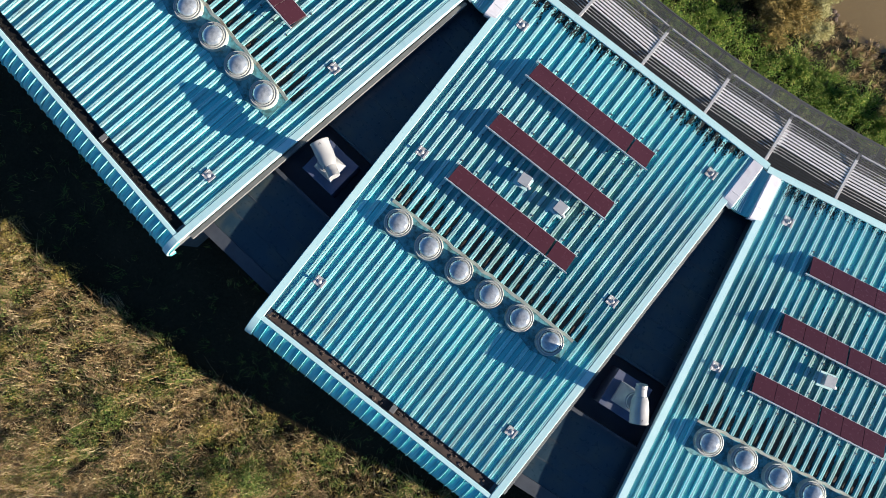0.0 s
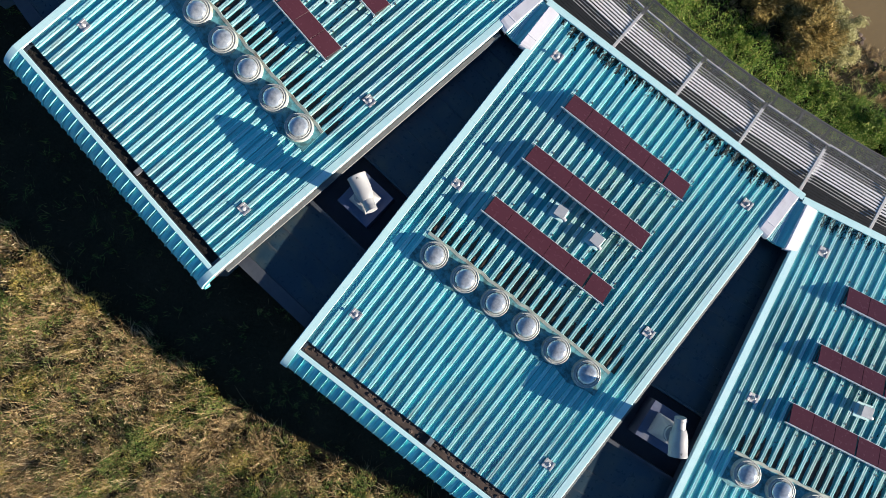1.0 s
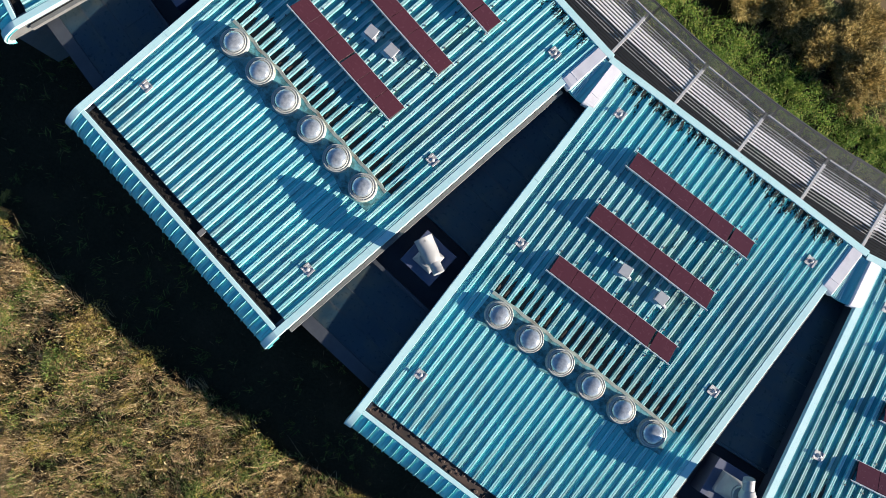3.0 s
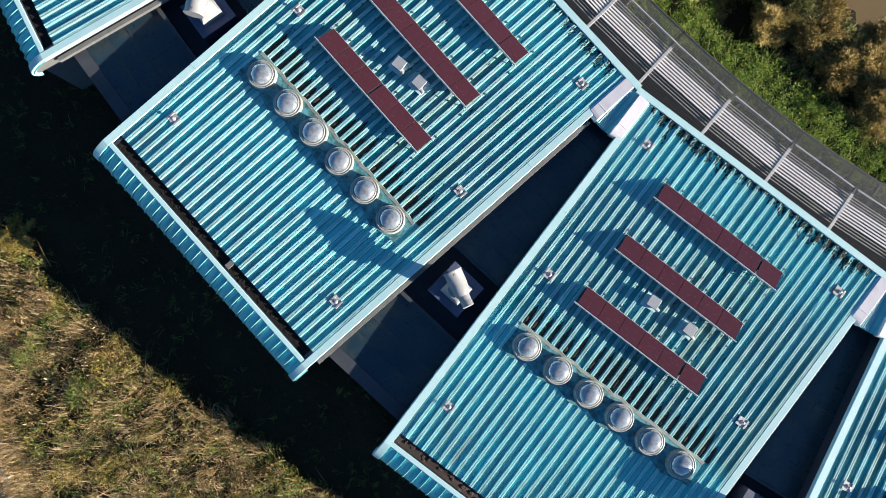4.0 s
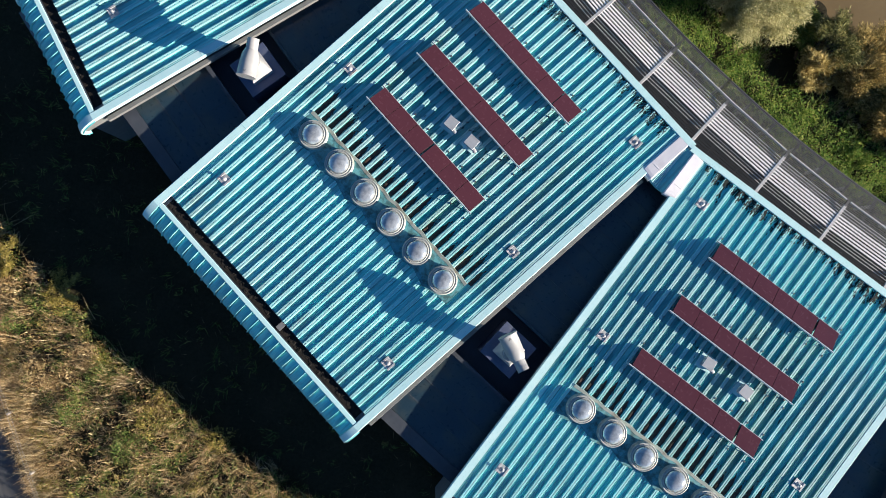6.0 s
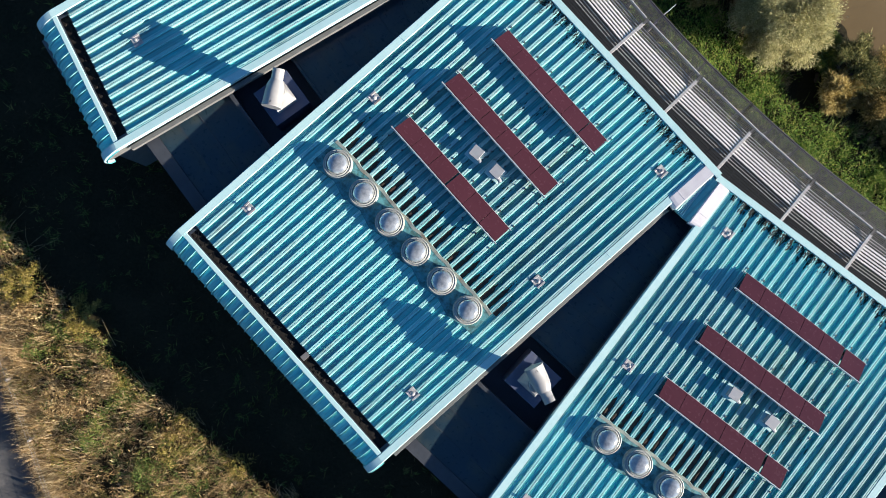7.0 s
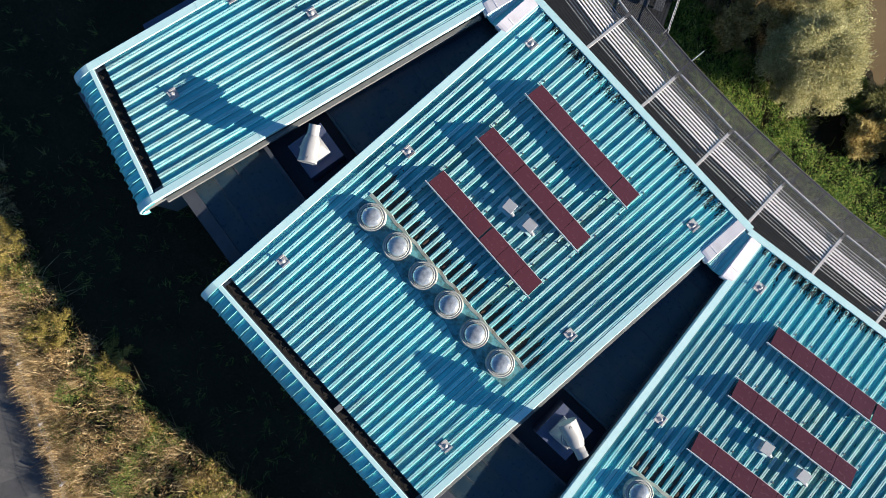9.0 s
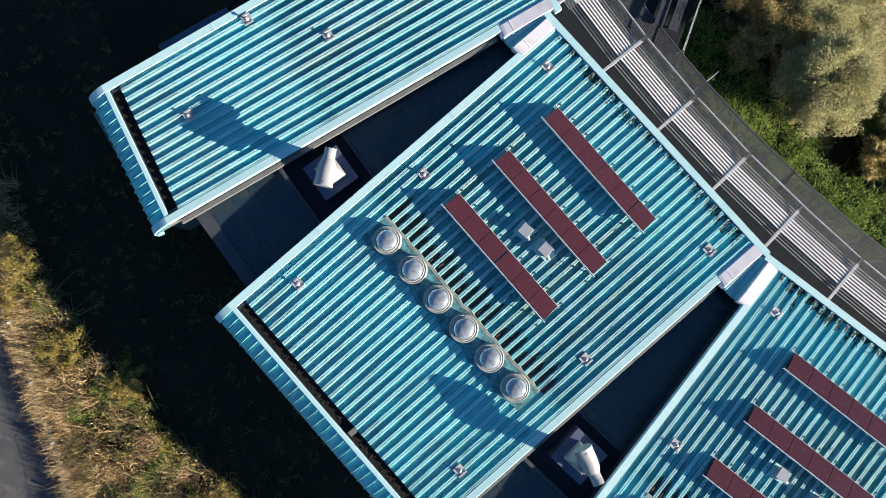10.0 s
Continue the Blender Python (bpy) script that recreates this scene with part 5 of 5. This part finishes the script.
def woody(name, x, y, height, spread, mat, count, label, category, seed, size=(0.09, 0.23), slim=0.26, lobes=9, trunk=0.11, low=0.2, spray=False):
    """A tree or shrub: tapered trunk and limbs, and leaves gathered in uneven clumps round the twigs."""
    r = random.Random(seed)
    z0 = float(ground_z(np.array([x]), np.array([y]))[0]) - 0.1
    t = tagged(put(name, None, None, pose(x, y, z0)), label, category)
    s = Shape()
    fork = height * r.uniform(0.22, 0.32)
    s.tube([(0, 0, 0), (0.05, 0.03, fork * 0.5), (0.02, 0.08, fork)], [trunk * 1.25, trunk, trunk * 0.85], 9)
    clumps = []
    for i in range(lobes):
        a = 6.283 * i / lobes + r.uniform(-0.35, 0.35)
        d = spread * r.uniform(0.35, 0.95)
        top = height * r.uniform(0.55, 1.0) * (1.08 - 0.45 * (d / spread) ** 2)
        if spray:
            top *= 1.0 - 0.25 * d / spread * math.cos(a + 0.42)
        end = Vector((d * math.cos(a), d * math.sin(a), top * 0.9))
        mid = Vector((end.x * 0.45, end.y * 0.45, fork + (end.z - fork) * 0.62))
        s.tube([(0.02, 0.08, fork * 0.9), mid, end], [trunk * 0.55, trunk * 0.32, trunk * 0.1], 6)
        for j in range(5):
            f = r.uniform(0.25, 1.0)
            b = mid.lerp(end, f)
            tip = b + Vector((r.uniform(-1, 1), r.uniform(-1, 1), r.uniform(-0.25, 0.6))) * spread * 0.33
            tip.z = max(tip.z, height * low)
            s.tube([b, b.lerp(tip, 0.6) + Vector((0, 0, 0.08)), tip], [trunk * 0.14, trunk * 0.09, 0.006], 5)
            k = 1.0 if spray else 0.72
            clumps.append((tip, k * spread * r.uniform(0.16, 0.30)))
            clumps.append((b.lerp(tip, 0.5), k * spread * r.uniform(0.12, 0.22)))
    s.part("trunk", M_BARK, t, None, "", True)
    c = np.array([[*p, q] for p, q in clumps])
    wgt = c[:, 3] ** 2
    pick = rng.choice(len(c), count, p=wgt / wgt.sum())
    g = np.clip(rng.normal(0, 0.5, (count, 3)), -1.0, 1.0)
    pts = c[pick, :3] + g * c[pick, 3:4] * np.array([1, 1, 0.75])
    v, q = leaf_quads(pts[:, 0], pts[:, 1], pts[:, 2], rng.uniform(size[0], size[1], count), *leaf_way(pts, height, spray), slim)
    put("crown", bulk("crown", v, q, np.zeros((0, 3), int), mat), t)
    return t


woody("willow_tree", 12.35, 26.2, 5.8, 2.95, M_WILLOW, 170000, "pale olive willow with a rounded leafy crown", "tree", 1, size=(0.10, 0.22), slim=0.26, lobes=18, spray=True)
woody("willow_tree", 13.0, 30.6, 5.0, 2.5, M_WILLOW, 55000, "olive willow leaning over the river bank", "tree", 2, size=(0.10, 0.22), slim=0.28, lobes=14, spray=True)
woody("willow_shrub", 10.5, 27.1, 2.9, 1.7, M_WILLOW, 22000, "low olive willow growth under the tree", "shrub", 91, lobes=8)
woody("willow_shrub", 11.6, 29.0, 3.0, 1.8, M_WILLOW, 22000, "low olive willow growth under the tree", "shrub", 92, lobes=8)
woody("shrub", 7.2, 28.4, 2.3, 1.3, M_AUTUMN, 11000, "russet shrub between walkway and willow", "shrub", 93, lobes=8)
woody("shrub", 8.9, 29.6, 4.3, 2.1, M_AUTUMN, 22000, "russet shrub with thin autumn leaves", "shrub", 3, lobes=9)
woody("shrub", 6.8, 32.0, 4.4, 2.0, M_AUTUMN, 12000, "brown shrub in the shade of the willow", "shrub", 4)
woody("shrub", 22.9, 16.8, 2.1, 1.9, M_REED, 18000, "golden-brown autumn shrub on the bank", "shrub", 5, lobes=11, size=(0.14, 0.36), slim=0.16, spray=True)
woody("willow_shrub", 24.8, 17.0, 1.7, 1.9, M_WILLOW, 24000, "pale yellowish willow shrub at the water", "shrub", 6)
woody("shrub", 20.4, 18.8, 2.0, 1.7, M_REED, 15000, "golden-brown shrub among reeds on the bank", "shrub", 7, lobes=10, size=(0.14, 0.36), slim=0.16, spray=True)
woody("shrub", 19.0, 21.2, 2.0, 1.8, M_REED, 15000, "dull brown shrub above the river", "shrub", 8, size=(0.14, 0.36), slim=0.16, spray=True)
woody("willow_shrub", 20.8, 20.4, 1.5, 1.7, M_OLIVE, 16000, "olive willow shrub at the river edge", "shrub", 9, size=(0.14, 0.34), slim=0.16, spray=True)
for i, (x, y, h, w) in enumerate(((22.6, 18.9, 2.2, 1.8), (19.5, 22.9, 2.0, 1.7), (23.6, 20.6, 2.2, 1.6))):
    woody("shrub", x, y, h, w, M_REED, 14000, "golden-brown shrub leaning over the water", "shrub", 50 + i, lobes=9, size=(0.14, 0.36), slim=0.16, spray=True)
woody("willow_shrub", 11.0, 25.2, 2.4, 1.3, M_WILLOW, 13000, "low olive willow growth under the tree", "shrub", 94, lobes=8)
for i, (x, y, h, w, mm, lb) in enumerate(((17.3, 23.6, 2.8, 1.9, M_OLIVE, "dull olive willow shrub above the muddy shore"), (16.0, 21.9, 2.2, 1.3, M_AUTUMN, "brown shrub with thin autumn leaves on the bank"), (18.6, 21.6, 1.6, 1.4, M_AUTUMN, "golden-brown shrub with thin autumn leaves on the bank"), (15.6, 24.6, 1.5, 1.1, M_WEED, "dark green shrub in the shade of the willow"))):
    woody("shrub", x, y, h, w, mm, 13000, lb, "shrub", 120 + i, size=(0.14, 0.36), slim=0.16, lobes=9, spray=True)
woody("shrub", 27.2, 10.6, 1.1, 1.4, M_LUSH, 9000, "low rounded green shrub above the shore", "shrub", 11)
for i, (x, y, h, w) in enumerate(((25.4, 11.7, 1.0, 1.2), (28.9, 9.2, 1.0, 1.2), (23.6, 13.2, 0.9, 1.1), (18.3, 16.2, 0.9, 1.0))):
    woody("shrub", x, y, h, w, M_LUSH, 8000, "low rounded green shrub on the bank", "shrub", 70 + i, size=(0.06, 0.15), lobes=8, trunk=0.05)
woody("shrub", 30.5, 9.8, 1.3, 1.7, M_AUTUMN, 11000, "golden shrub on the shore", "shrub", 12)

for i, (x, y, h, w) in enumerate(((-35.0, 15.4, 2.0, 1.4), (-29.4, 8.5, 1.3, 1.0), (-32.6, 10.5, 1.4, 1.0), (-35.8, 13.5, 1.5, 1.0))):
    woody("shrub", x, y, h, w * 1.25, M_GOLD, 4200, "golden low shrub in the rough grass", "shrub", 30 + i, size=(0.06, 0.16), lobes=7, trunk=0.05, low=0.3)

# stones at the water's edge
r = random.Random(21)
shore = Shape()
for i in range(420):
    a = r.uniform(-0.35, 0.35)
    ang = math.atan2(10.65 - FAN.y, 11.36 - FAN.x) + a
    rad = FAN_R - r.gauss(14.2, 0.7)
    px, py = FAN.x + rad * math.cos(ang), FAN.y + rad * math.sin(ang)
    q = r.uniform(0.06, 0.22)
    pz = float(ground_z(np.array([px]), np.array([py]))[0])
    ring = lambda k, zz: [(px + q * k * math.cos(6.283 * j / 6 + i) * r.uniform(0.8, 1.2), py + q * k * math.sin(6.283 * j / 6 + i) * r.uniform(0.8, 1.2), pz + zz * q) for j in range(6)]
    shore.rings([ring(0.8, -0.3), ring(1.0, 0.2), ring(0.55, 0.6)])
tagged(shore.part("shore_stones", M_EARTH), "small brown stones along the muddy shore", "stones", kind="stuff")
